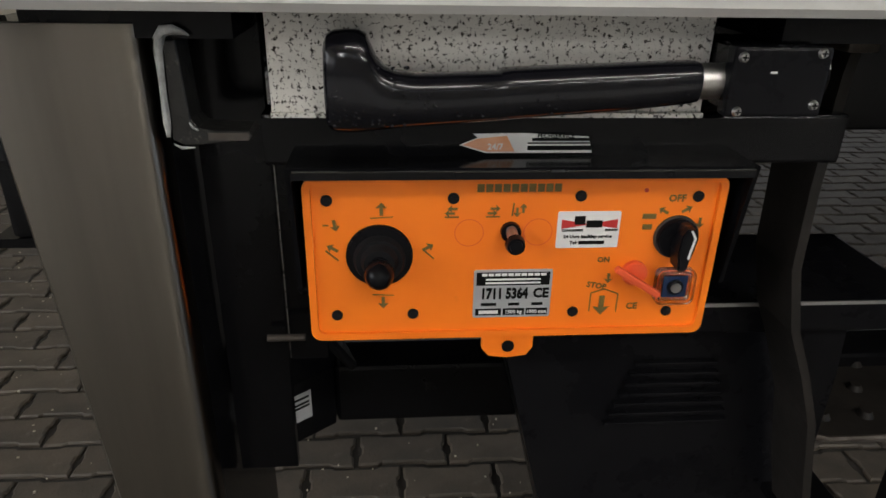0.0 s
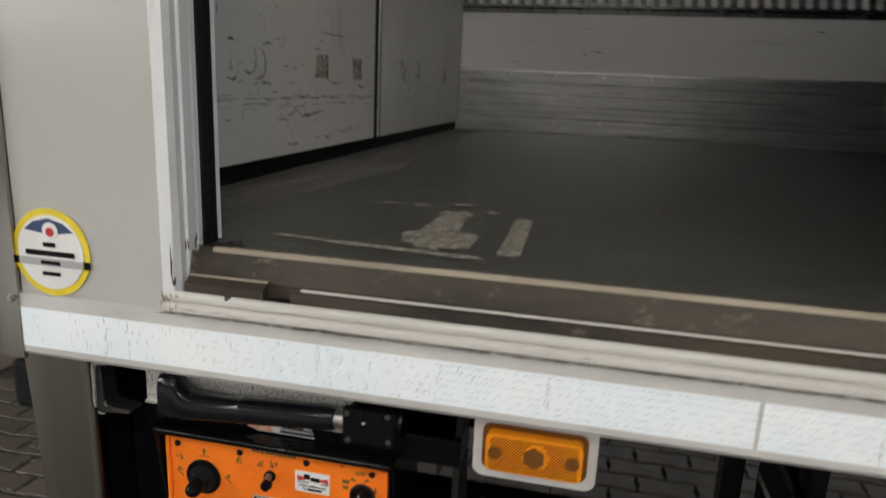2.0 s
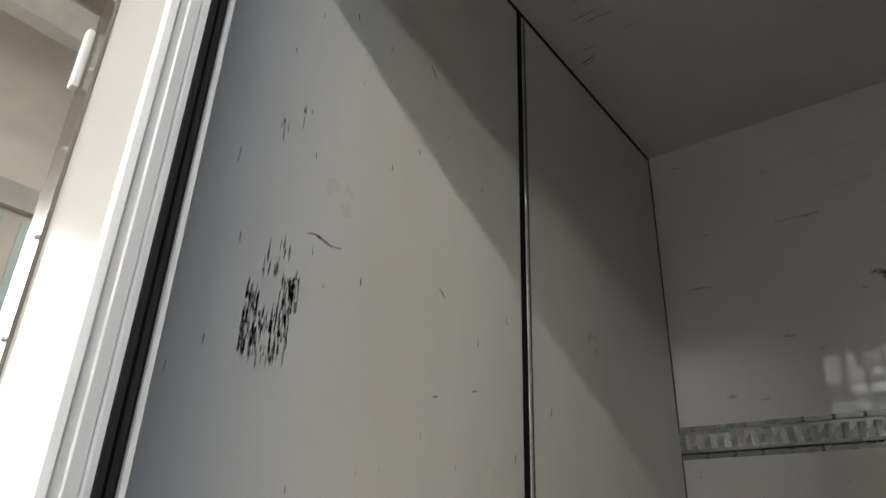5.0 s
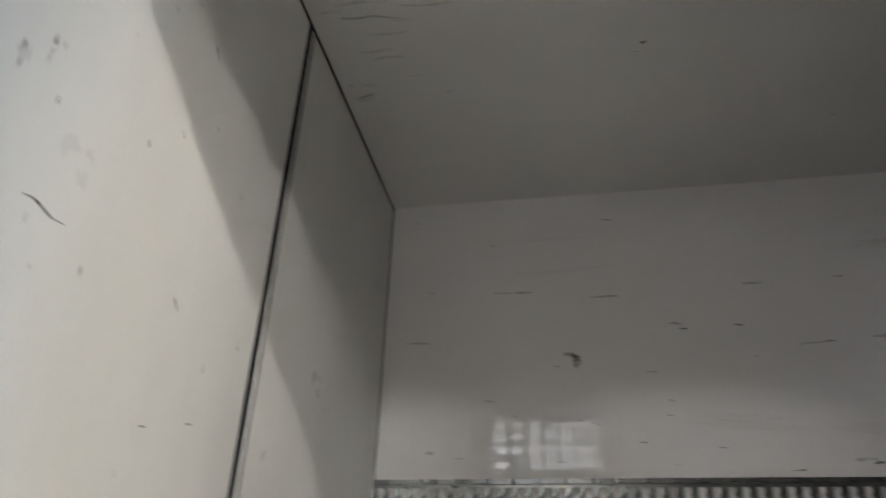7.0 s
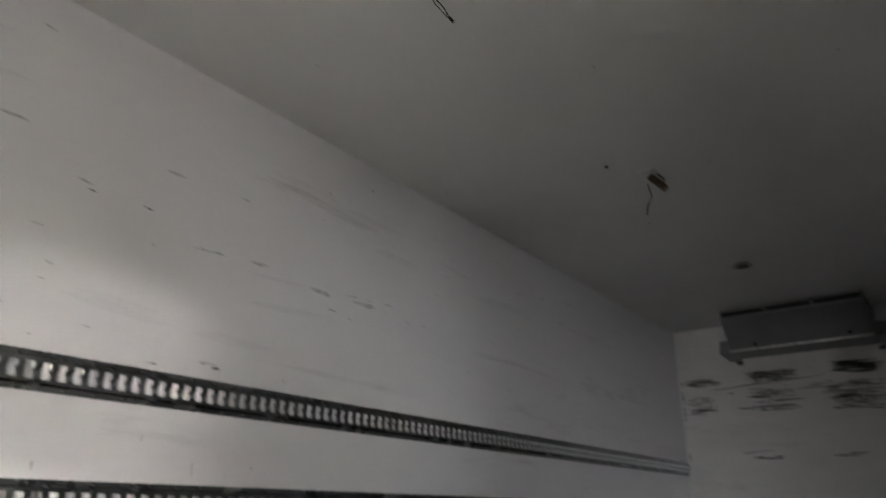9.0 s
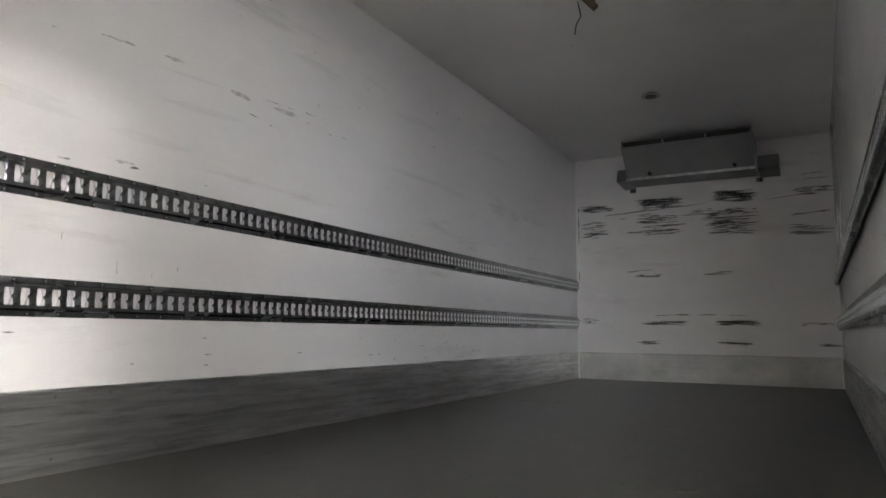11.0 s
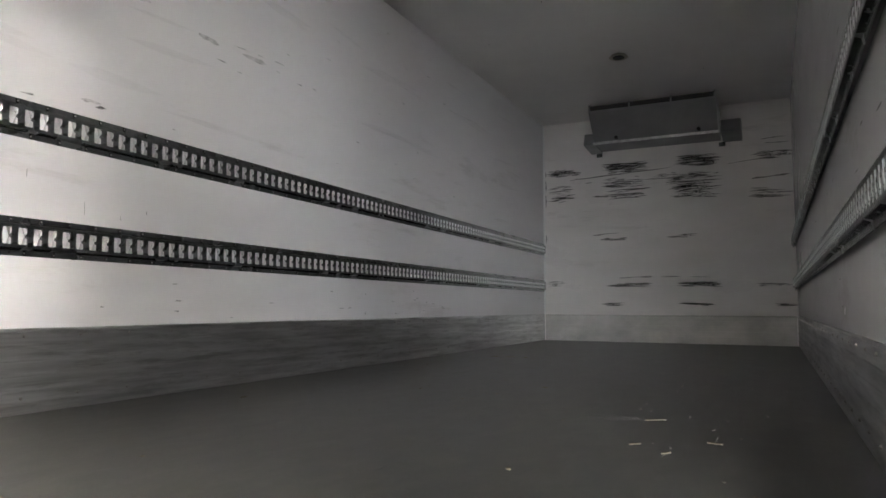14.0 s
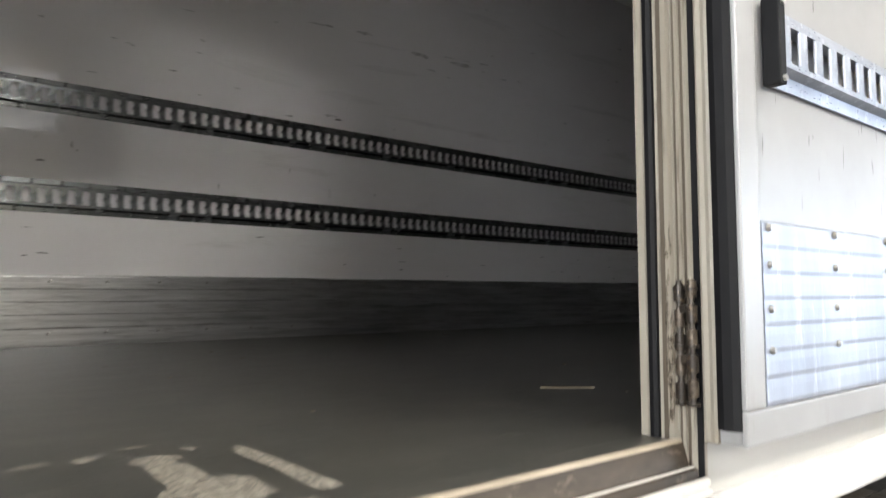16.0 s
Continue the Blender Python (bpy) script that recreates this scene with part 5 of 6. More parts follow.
bm.faces.new(rings[0][::-1])
bm.faces.new(rings[-1])
bmesh.ops.recalc_face_normals(bm, faces=bm.faces)
part("handle", bm, "wet_plastic", lv, "wet black plastic handle", True)
part("collar", cyl(B(), (0.391, 0, 0.962), "x", 0.0112, 0.026, 24), "screw", lv, "bright steel collar", True)
part("spindle", cyl(B(), (0.43, 0.01, 0.965), "x", 0.02, 0.06, 20), "black", lv)
bm = B()
rngw = random.Random(9)
for _ in range(110):
    x, z = (rngw.uniform(0.152, 0.20), rngw.uniform(0.937, 0.972)) if rngw.random() < 0.6 else (rngw.uniform(0.2, 0.37), rngw.uniform(0.942, 0.964))
    bmesh.ops.create_icosphere(bm, subdivisions=1, radius=rngw.uniform(0.0004, 0.0012), matrix=Matrix.Translation((x, -0.0152 if z < 0.958 else -0.0136, z)) @ Matrix.Diagonal((1, 0.5, 1.2, 1)))
part("water_drops", bm, "wet_plastic", lv, "small water drops", True)["kind"] = "stuff"
cb = thing("switch_box", "black cover plate with four cross-head screws", "cover plate", at=pose(0, 0.012, 0))
part("plate", box(B(), 0.393, 0.4535, 0.0, 0.012, 0.9435, 0.9855, 0.002), "plastic", cb)
part("housing", box(B(), 0.397, 0.450, 0.0125, 0.08, 0.946, 0.983), "black", cb)
scr = mesh_from("screw", cyl(B(), (0, 0, 0), "y", 0.0032, 0.002, 12, 0.0024), "screw", True)
slot = mesh_from("slot", box(box(B(), -0.0018, 0.0018, -0.0013, -0.0008, -0.0004, 0.0004), -0.0004, 0.0004, -0.0013, -0.0008, -0.0018, 0.0018), "ink")
for x, z in ((0.398, 0.9795), (0.4465, 0.982), (0.448, 0.951), (0.400, 0.947)):
    s = shared("screw", scr, cb, pose(x, -0.001, z))
    shared("slot", slot, s, pose(0, -0.0004, 0))
part("tab", box(B(), 0.4165, 0.4205, -0.0006, 0.0, 0.9700, 0.9712), "label_white", cb)

cross = thing("cross_beam", "black painted chassis cross beam", "beam", at=pose(0, 0, 0))
part("beam", box(B(), 0.10, 0.52, 0.076, 0.14, 0.893, 0.93, 0.003), "black", cross)
part("web", box(B(), 0.42, 0.54, 0.17, 0.19, 0.90, 0.99), "black", cross)

# ---- orange control panel ----
cp = thing("control_panel", "orange plastic control panel with joystick, switches and stickers", "control panel", at=pose(0, 0.066, 0))
bm = B()
prism(bm, rounded(0.126, 0.433, 0.757, 0.888, 0.008), "y", 0.0, 0.008)
part("plate", bm, "orange", cp, "orange plastic plate")
bm = B()
ro, ri = rounded(0.126, 0.433, 0.757, 0.888, 0.008), rounded(0.1315, 0.4275, 0.7625, 0.885, 0.006)
k = len(ro)
va = [[bm.verts.new((p[0], y, p[1])) for p in pts] for pts, y in ((ro, 0.0), (ro, -0.003), (ri, -0.003), (ri, 0.0))]
for a, b in zip(va, va[1:]):
    for i in range(k):
        bm.faces.new((a[i], b[i], b[(i + 1) % k], a[(i + 1) % k]))
part("rim", bm, "orange", cp, "raised orange rim")
tabp = [(0.258, 0.757), (0.258, 0.744), (0.264, 0.737), (0.279, 0.735), (0.294, 0.737), (0.299, 0.744), (0.299, 0.757)]
part("lug", prism(B(), tabp, "y", 0.001, 0.007), "orange", cp, "orange fixing lug")
part("lug_hole", cyl(B(), (0.279, 0.0005, 0.746), "y", 0.005, 0.002, 18), "ink", cp, "dark hole")
part("hood", prism(B(), [(-0.020, 0.8925), (-0.020, 0.8975), (-0.017, 0.9), (0.03, 0.9), (0.03, 0.8925)], "x", 0.122, 0.441), "black", cp, "glossy black hood")
# metal strip draws the highlight along the black lip
part("hood_edge", tube(B(), [(0.123, -0.0205, 0.8985), (0.440, -0.0205, 0.8985)], 0.0009, 6), "rail", cp, "thin bright strip for the highlight on the hood lip")
for x0, x1 in ((0.118, 0.1215), (0.4415, 0.445)):
    part("cheek", prism(B(), [(0.0, 0.80), (0.10, 0.78), (0.10, 0.9), (-0.018, 0.9)], "x", x0, x1), "black", cp)
part("case", box(B(), 0.13, 0.43, 0.0085, 0.10, 0.77, 0.89), "black", cp)
hole_me = mesh_from("bolt_hole", cyl(cyl(B(), (0, 0, 0), "y", 0.0042, 0.0016, 14), (0, -0.0009, 0), "y", 0.0026, 0.0016, 8), "rubber")
for x, z in ((0.1425, 0.871), (0.2325, 0.872), (0.325, 0.873), (0.4125, 0.872), (0.146, 0.778), (0.2035, 0.778), (0.328, 0.777), (0.403, 0.776)):
    shared("bolt", hole_me, cp, pose(x, -0.0005, z))
part("red_dot", cyl(B(), (0.373, -0.0003, 0.877), "y", 0.0016, 0.001, 10), "label_red", cp)
jo = part("joystick", cyl(B(), (0.179, -0.0015, 0.828), "y", 0.0245, 0.004, 40, None, 0.001), "plastic", cp, "black joystick with ribbed rubber boot", True)
part("boot", cyl(B(), (0.179, -0.009, 0.827), "y", 0.0165, 0.012, 28, 0.011), "rubber", jo, "", True)
part("boot", cyl(B(), (0.179, -0.006, 0.826), "y", 0.0195, 0.006, 28, 0.017), "rubber", jo, "", True)
bm = B()
bmesh.ops.create_uvsphere(bm, u_segments=20, v_segments=12, radius=0.0106, matrix=Matrix.Translation((0.179, -0.023, 0.8235)) @ Matrix.Diagonal((1, 1.25, 1, 1)))
part("grip", bm, "plastic", jo, "", True)
part("stem", tube(B(), [(0.179, -0.012, 0.8265), (0.179, -0.022, 0.824)], 0.0075, 14), "plastic", jo, "", True)
tg = part("toggle_switch", cyl(B(), (0.275, -0.002, 0.846), "y", 0.0075, 0.005, 24), "plastic", cp, "black toggle switch", True)
part("lever", tube(B(), [(0.275, -0.003, 0.848), (0.2755, -0.012, 0.844)], 0.0042, 12), "screw", tg, "", True)
part("knob", cyl(B(), (0.2765, -0.016, 0.8415), "y", 0.0076, 0.009, 20, 0.0062, 0.0015), "plastic", tg, "", True)
for x in (0.2445, 0.2955):
    bm = B()
    r1 = [bm.verts.new((x + 0.0108 * math.cos(a), -0.0006, 0.845 + 0.0108 * math.sin(a))) for a in [2 * math.pi * i / 40 for i in range(40)]]
    r2 = [bm.verts.new((x + 0.0102 * math.cos(a), -0.0006, 0.845 + 0.0102 * math.sin(a))) for a in [2 * math.pi * i / 40 for i in range(40)]]
    for i in range(40):
        bm.faces.new((r1[i], r1[(i + 1) % 40], r2[(i + 1) % 40], r2[i]))
    part("blank_ring", bm, "red", cp)
kn = part("rotary_switch", cyl(B(), (0.4005, -0.003, 0.840), "y", 0.0155, 0.007, 36, None, 0.001), "plastic", cp, "black rotary switch with a white pointer", True)
part("bezel", cyl(B(), (0.4005, -0.0005, 0.840), "y", 0.0170, 0.003, 36), "rust", kn, "", True)
bm = prism(B(), [(-0.0035, 0.0150), (0.0030, 0.0155), (0.0058, 0.0110), (0.0066, 0.0), (0.0048, -0.0175), (0.0015, -0.0190), (-0.0010, -0.0180), (-0.0052, -0.0040), (-0.0056, 0.0090)], "y", -0.0165, 0.0)
bmesh.ops.bevel(bm, geom=[e for e in bm.edges if e.calc_face_angle(0) > 1.2], offset=0.0012, segments=2, affect="EDGES")
part("grip", bm, "plastic", kn, "", False, pose(0.4005, -0.0055, 0.839, 0, 8, 0))
part("pointer", prism(B(), [(-0.0045, 0.0120), (-0.0032, 0.0128), (0.0014, 0.0072), (0.0014, -0.0095), (0.0, -0.0095), (0.0, 0.0067)], "y", -0.0008, 0.0), "label_white", kn, "white angled pointer line", False, pose(0.4035, -0.0222, 0.841, 0, 10, 0))
rk = part("key_switch", cyl(B(), (0.372, -0.0025, 0.811), "y", 0.0098, 0.006, 28, None, 0.001), "red", cp, "orange-red isolator key", True)
part("key", box(B(), -0.021, 0.021, -0.010, -0.004, -0.0028, 0.0028, 0.0016), "red", rk, "", False, pose(0.3715, -0.006, 0.8085, 0, 33, 0))
sw = part("covered_switch", prism(B(), rounded(0.3905, 0.4185, 0.7865, 0.8135, 0.003, 4), "y", -0.004, -0.0005), "clear", cp, "blue switch under a clear cover")
lo_o, lo_i = rounded(0.3895, 0.4195, 0.7855, 0.8145, 0.005, 5), rounded(0.3920, 0.4170, 0.7880, 0.8120, 0.0035, 5)
bm = B()
rings = [[bm.verts.new((p[0], y, p[1])) for p in lp] for lp, y in ((lo_o, -0.0004), (lo_o, -0.0080), (lo_i, -0.0092), (lo_i, -0.0004))]
for ra, rb in zip(rings, rings[1:] + rings[:1]):
    for k in range(len(ra)):
        bm.faces.new((ra[k], ra[(k + 1) % len(ra)], rb[(k + 1) % len(ra)], rb[k]))
bmesh.ops.recalc_face_normals(bm, faces=bm.faces[:])
part("cover_rim", bm, "clear", sw, "clear rounded cover", True)
part("collar", cyl(B(), (0.4045, -0.0060, 0.8), "y", 0.0062, 0.0026, 20), "plastic", sw, "", True)
part("rocker", box(B(), 0.395, 0.414, -0.0055, -0.0042, 0.791, 0.809), "blue_part", sw, "dark blue rocker")
part("button", cyl(B(), (0.4045, -0.007, 0.8), "y", 0.004, 0.003, 16), "screw", sw, "", True)


def arrow(x, z, ang, s=0.0045, bar=0.0):
    """A small printed arrow, with an optional base line."""
    bm = B()
    pts = ((-0.25, -1), (0.25, -1), (0.25, 0.2), (0.8, 0.1), (0, 1), (-0.8, 0.1), (-0.25, 0.2))
    bm.faces.new([bm.verts.new((p[0] * s, -0.0004, p[1] * s)) for p in pts])
    if bar:
        bm.faces.new([bm.verts.new(p) for p in ((-bar, -0.0004, -s * 1.5), (bar, -0.0004, -s * 1.3), (bar, -0.0004, -s * 1.15), (-bar, -0.0004, -s * 1.3))])
    part("arrow_print", bm, "print", cp, "", False, pose(x, -0.0006, z, 0, ang, 0))


arrow(0.181, 0.8645, 0, 0.005, 0.008)
arrow(0.181, 0.7885, 180, 0.005, -0.008)
arrow(0.1475, 0.852, 170)
arrow(0.145, 0.834, -60)
arrow(0.2145, 0.834, 60)
for x, z, a in ((0.232, 0.864, -90), (0.230, 0.8605, -90), (0.263, 0.864, 90), (0.261, 0.8605, 90), (0.2835, 0.864, 0), (0.279, 0.861, 180)):
    arrow(x, z, a, 0.0036)
for x0, z0, x1, z1 in ((0.140, 0.832, 0.149, 0.824), (0.211, 0.832, 0.219, 0.8245), (0.2265, 0.8575, 0.2365, 0.8575), (0.2565, 0.8575, 0.2665, 0.8575), (0.139, 0.852, 0.143, 0.852), (0.2755, 0.858, 0.2765, 0.868)):
    part("print_line", tube(B(), [(x0, -0.0004, z0), (x1, -0.0004, z1)], 0.0006, 4), "print", cp)
for x, z, a in ((0.388, 0.861, -60), (0.4055, 0.862, 60), (0.417, 0.851, 180), (0.353, 0.806, 180)):
    arrow(x, z, a, 0.0042)
arrow(0.350, 0.7825, 180, 0.0085)
for x0, z0, x1, z1 in ((0.341, 0.777, 0.341, 0.793), (0.341, 0.793, 0.351, 0.7965), (0.351, 0.7965, 0.3625, 0.792), (0.3625, 0.792, 0.3625, 0.776)):
    part("print_line", tube(B(), [(x0, -0.0004, z0), (x1, -0.0004, z1)], 0.0005, 4), "print", cp)
part("print_block", box(B(), 0.373, 0.383, -0.0006, 0.0, 0.8545, 0.8585), "print", cp)
part("print_block", box(B(), 0.374, 0.381, -0.0006, 0.0, 0.846, 0.850), "print", cp)
onp = lambda x, z, rot=0: pose(x, -0.0007, z, 90, rot, 0)
words("OFF", cp, 0.0075, onp(0.397, 0.8705), "print")
words("ON", cp, 0.006, onp(0.3475, 0.8215), "print")
words("STOP", cp, 0.0065, onp(0.3445, 0.7995, 10), "print")
words("CE", cp, 0.0075, onp(0.3745, 0.781), "print")
for i in range(10):
    part("name_bar", box(B(), 0.2495 + i * 0.0062, 0.2545 + i * 0.0062, -0.0006, 0.0, 0.8765, 0.8825), "print", cp)
st = part("sticker", prism(B(), rounded(0.3095, 0.3565, 0.832, 0.861, 0.0012, 3), "y", -0.0008, 0.0), "label_white", cp, "white service sticker with red and black print")
bm = B()
for pts in (((0.3125, 0.855), (0.334, 0.851), (0.3125, 0.8475)), ((0.3545, 0.855), (0.333, 0.851), (0.3545, 0.8475))):
    bm.faces.new([bm.verts.new((p[0], -0.0011, p[1])) for p in pts])
part("wedge", bm, "label_red", st)
for a, b, c, d in ((0.322, 0.330, 0.851, 0.8575), (0.331, 0.343, 0.8485, 0.854)):
    part("name_bar", box(B(), a, b, -0.0014, -0.0009, c, d), "ink", st)
words("CARROSSERIE", st, 0.0026, pose(0.321, -0.0012, 0.8462, 90, 0, 0), "ink")
words("BUNNIK", st, 0.0026, pose(0.3505, -0.0012, 0.8462, 90, 0, 0), "ink")
words("24 Uurs laadklep service", st, 0.0037, pose(0.333, -0.0012, 0.8412, 90, 0, 0), "ink")
words("Tel:", st, 0.0037, pose(0.3225, -0.0012, 0.8362, 90, 0, 0), "ink")
part("text_bar", box(B(), 0.3265, 0.346, -0.0012, -0.0008, 0.8348, 0.8376), "ink", st)
tpl = part("type_plate", prism(B(), rounded(0.2495, 0.3095, 0.7735, 0.8145, 0.0015, 3), "y", -0.0008, 0.0), "label_silver", cp, "silver type plate with black print")
part("text_field", box(B(), 0.2515, 0.3075, -0.0012, -0.0008, 0.8015, 0.8125), "ink", tpl)
for i in range(10):
    part("name_bar", box(B(), 0.2555 + i * 0.005, 0.2595 + i * 0.005, -0.0015, -0.0012, 0.8095, 0.8117), "label_white", tpl)
for z in (0.8065, 0.8035):
    part("text_bar", box(B(), 0.2585, 0.3005, -0.0015, -0.0012, z - 0.0006, z + 0.0008), "label_white", tpl)
words("1711 5364", tpl, 0.0122, pose(0.2732, -0.0012, 0.7940, 90, 0, 0), "ink", squash=0.70, bold=0.05)
words("CE", tpl, 0.0112, pose(0.3015, -0.0012, 0.7942, 90, 0, 0), "ink", squash=0.9, bold=0.04)
for a, b in ((0.2515, 0.2715), (0.2728, 0.2895), (0.2908, 0.3075)):
    part("text_field", box(B(), a, b, -0.0012, -0.0008, 0.7755, 0.7812), "ink", tpl)
    part("text_bar", box(B(), a + 0.004, b - 0.004, -0.0012, -0.0008, 0.7838, 0.7862), "ink", tpl)
part("text_bar", box(B(), 0.254, 0.269, -0.0016, -0.0012, 0.7770, 0.7798), "label_white", tpl)
words("1500 kg", tpl, 0.0042, pose(0.281, -0.0016, 0.7784, 90, 0, 0), "label_white")
words("1000 mm", tpl, 0.0042, pose(0.299, -0.0016, 0.7784, 90, 0, 0), "label_white")
# arrow-shaped service sticker on the beam
ar = thing("service_sticker", "orange and white arrow-shaped breakdown sticker on the black beam", "sticker", at=pose(0, 0.0755, 0))
bm = B()
bm.faces.new([bm.verts.new((x, -0.0006, z)) for x, z in ((0.2365, 0.9085), (0.249, 0.9135), (0.246, 0.9165), (0.282, 0.917), (0.3285, 0.9145), (0.332, 0.9025), (0.255, 0.9025))])
part("label", bm, "label_white", ar)
bm = B()
bm.faces.new([bm.verts.new((x, -0.0009, z)) for x, z in ((0.2385, 0.9085), (0.249, 0.913), (0.270, 0.915), (0.276, 0.9035), (0.256, 0.9035))])
part("tint", bm, "label_orange", ar)
words("24/7", ar, 0.0062, pose(0.262, -0.0012, 0.907, 90, 0, 0), "label_white")
words("PECHSERVICE", ar, 0.0044, pose(0.305, -0.001, 0.9148, 90, 0, 0), "ink")
for x0, x1, z0, z1 in ((0.288, 0.330, 0.9112, 0.9134), (0.285, 0.331, 0.9092, 0.9102), (0.285, 0.331, 0.9045, 0.9078)):
    part("text_bar", box(B(), x0, x1, -0.0011, -0.0007, z0, z1), "ink", ar)

rcm = thing("rear_cross_member", "black rear cross member under the truck box", "beam", at=pose(0, 0, 0))
part("beam", box(B(), -0.095, -0.036, 0.10, 2.5, 0.83, 0.984, 0.004), "black", rcm)
part("flange", box(B(), -0.11, -0.03, 0.10, 2.5, 0.822, 0.8295), "black", rcm)

# cables below the panel
for pts, r in (([(0.10, 0.12, 0.79), (0.115, 0.11, 0.775), (0.135, 0.12, 0.775), (0.14, 0.13, 0.80)], 0.003), ([(0.262, 0.12, 0.76), (0.258, 0.13, 0.73), (0.27, 0.16, 0.71), (0.30, 0.2, 0.70)], 0.006), ([(0.10, 0.20, 0.70), (0.14, 0.26, 0.60), (0.12, 0.34, 0.58)], 0.006)):
    tagged(part("cable", tube(B(), pts, r, 8), "rubber", None, "", True), "black cable under the control panel", "cable", "cables")

# underrun bar and battery box
ub = thing("underrun_bar", "black steel underrun bar with an approval sticker", "bar", at=pose(0, 0, 0))
part("beam", box(B(), 0.1155, 1.6, 0.30, 0.36, 0.488, 0.570, 0.006), "black", ub)
bm = B()
prism(bm, [(0.115, 0.296), (0.115, 0.36), (-0.02, 0.255), (-0.02, 0.19)], "z", 0.490, 0.572)
part("end_piece", bm, "black", ub)
sk = part("approval_label", box(B(), -0.018, 0.018, -0.0006, 0.0, -0.019, 0.019), "grey_print", ub, "grey approval label", False, pose(0.0745, 0.2642, 0.538, 0, 0, 38.1) @ pose(0, -0.0012, 0))
bm = B()
for z in (0.012, 0.005, 0.0):
    box(bm, -0.015, 0.015, -0.001, -0.0006, z - 0.0015, z + 0.0015)
part("text_bar", bm, "ink", sk)

bb = thing("battery_box", "matt black ribbed battery box under the truck", "battery box", at=pose(0, 0, 0))
part("body", prism(B(), [(0.410, 0.20), (0.346, 0.47), (0.29, 0.70), (0.636, 0.70), (0.640, 0.64), (0.638, 0.20)], "y", 0.16, 0.30), "plastic", bb)
part("lid", box(B(), 0.285, 0.70, 0.145, 0.305, 0.702, 0.736, 0.004), "plastic", bb)
part("lid_edge", box(B(), 0.29, 0.70, 0.143, 0.1448, 0.733, 0.7365), "alu", bb, "thin bright lid edge")
for i in range(7):
    part("rib", box(B(), 0.40 + i * 0.004, 0.53 - i * 0.004, 0.152, 0.16, 0.59 + i * 0.012, 0.594 + i * 0.012, 0.001), "plastic", bb)
part("foot", box(B(), 0.42, 0.63, 0.18, 0.29, 0.0, 0.2), "black", bb)

stay = thing("mudguard_stay", "bent black steel mudguard stay", "stay", at=pose(0, 0, 0))
bm = B()
chain = [(0.520, 0.99), (0.516, 0.955), (0.514, 0.87), (0.516, 0.80), (0.530, 0.74), (0.550, 0.695), (0.570, 0.64), (0.585, 0.56), (0.60, 0.50)]
prism(bm, [(x - 0.004, z) for x, z in chain] + [(x + 0.004, z) for x, z in chain[::-1]], "y", 0.085, 0.145)
part("bar", bm, "step_steel", stay)
part("clamp", box(B(), 0.508, 0.532, 0.080, 0.150, 0.972, 0.992, 0.003), "rust", stay, "weathered steel clamp")
part("end_plate", box(B(), 0.592, 0.66, 0.10, 0.20, 0.488, 0.4995, 0.003), "black", stay)
step = thing("step_plate", "dark metal step plate with raised grip studs", "step plate", at=pose(0.64, 0.17, 0.55))
part("tread", prism(B(), [(0.022, 0.0), (0.228, 0.0), (0.243, 0.006), (0.25, 0.022), (0.25, 0.18), (0.0, 0.18), (0.0, 0.022), (0.007, 0.006)], "z", -0.006, 0.0), "step_steel", step)
part("edge", tube(B(), [(0.0, 0.16, -0.003), (0.0, 0.022, -0.003), (0.007, 0.006, -0.003), (0.022, 0.0, -0.003), (0.228, 0.0, -0.003), (0.243, 0.006, -0.003), (0.25, 0.022, -0.003)], 0.004, 8), "rust", step)
stud = mesh_from("stud", cyl(B(), (0, 0, 0.003), "z", 0.010, 0.008, 12, 0.006), "step_steel", True)
for i in range(4):
    for j in range(3):
        shared("stud", stud, step, pose(0.035 + i * 0.052 + 0.02 * (j % 2), 0.035 + j * 0.05, 0.0))
part("hanger", box(B(), 0.22, 0.248, 0.1, 0.13, 0.0, 0.39), "black", step)

# side marker lamp
ml = thing("side_marker_lamp", "amber side marker lamp in a grey rubber housing", "marker lamp", at=pose(0, 0, 0))
part("housing", prism(B(), rounded(0.543, 0.678, 0.922, 0.999, 0.012, 5), "y", 0.026, 0.045), "lamp_white", ml, "grey-white rubber housing")
part("recess", prism(B(), rounded(0.553, 0.668, 0.932, 0.988, 0.010, 4), "y", 0.0245, 0.0262), "amber_dark", ml)
part("lens", prism(B(), rounded(0.5585, 0.6625, 0.938, 0.982, 0.007, 5), "y", 0.012, 0.0245), "amber", ml, "ribbed amber lens")
part("bulb_window", cyl(B(), (0.611, 0.0115, 0.960), "y", 0.0125, 0.003, 6), "amber_dark", ml, "dark hexagonal centre")
for x in (0.569, 0.652):
    part("screw", cyl(B(), (x, 0.0115, 0.960), "y", 0.0075, 0.003, 16), "amber_dark", ml)
bm = B()
for i in range(40):
    x0 = 0.532 + i * 0.0034
    for j in range(12):
        x, z = x0 + j * 0.0030, 0.9395 + j * 0.0033
        if 0.560 < x < 0.656 and math.hypot(x - 0.611, z - 0.96) > 0.014:
            bm.faces.new([bm.verts.new((x + a, 0.0117, z + b)) for a, b in ((0.0, 0.0), (0.0017, 0.0), (0.0047, 0.0033), (0.0030, 0.0033))])
part("lens_ribs", bm, "amber_line", ml, "slanting shaded ribs")["kind"] = "stuff"
part("hanger", box(B(), 0.56, 0.66, 0.03, 0.05, 0.985, 1.0), "black", ml)

# mud flap
flap = thing("mud_flap", "black rubber mud flap with small white print under the box", "mud flap", at=pose(0.93, 0.10, 0.12))
part("sheet", box(B(), 0.0, 0.022, 0.0, 0.26, 0.0, 0.74, 0.004), "rubber", flap)
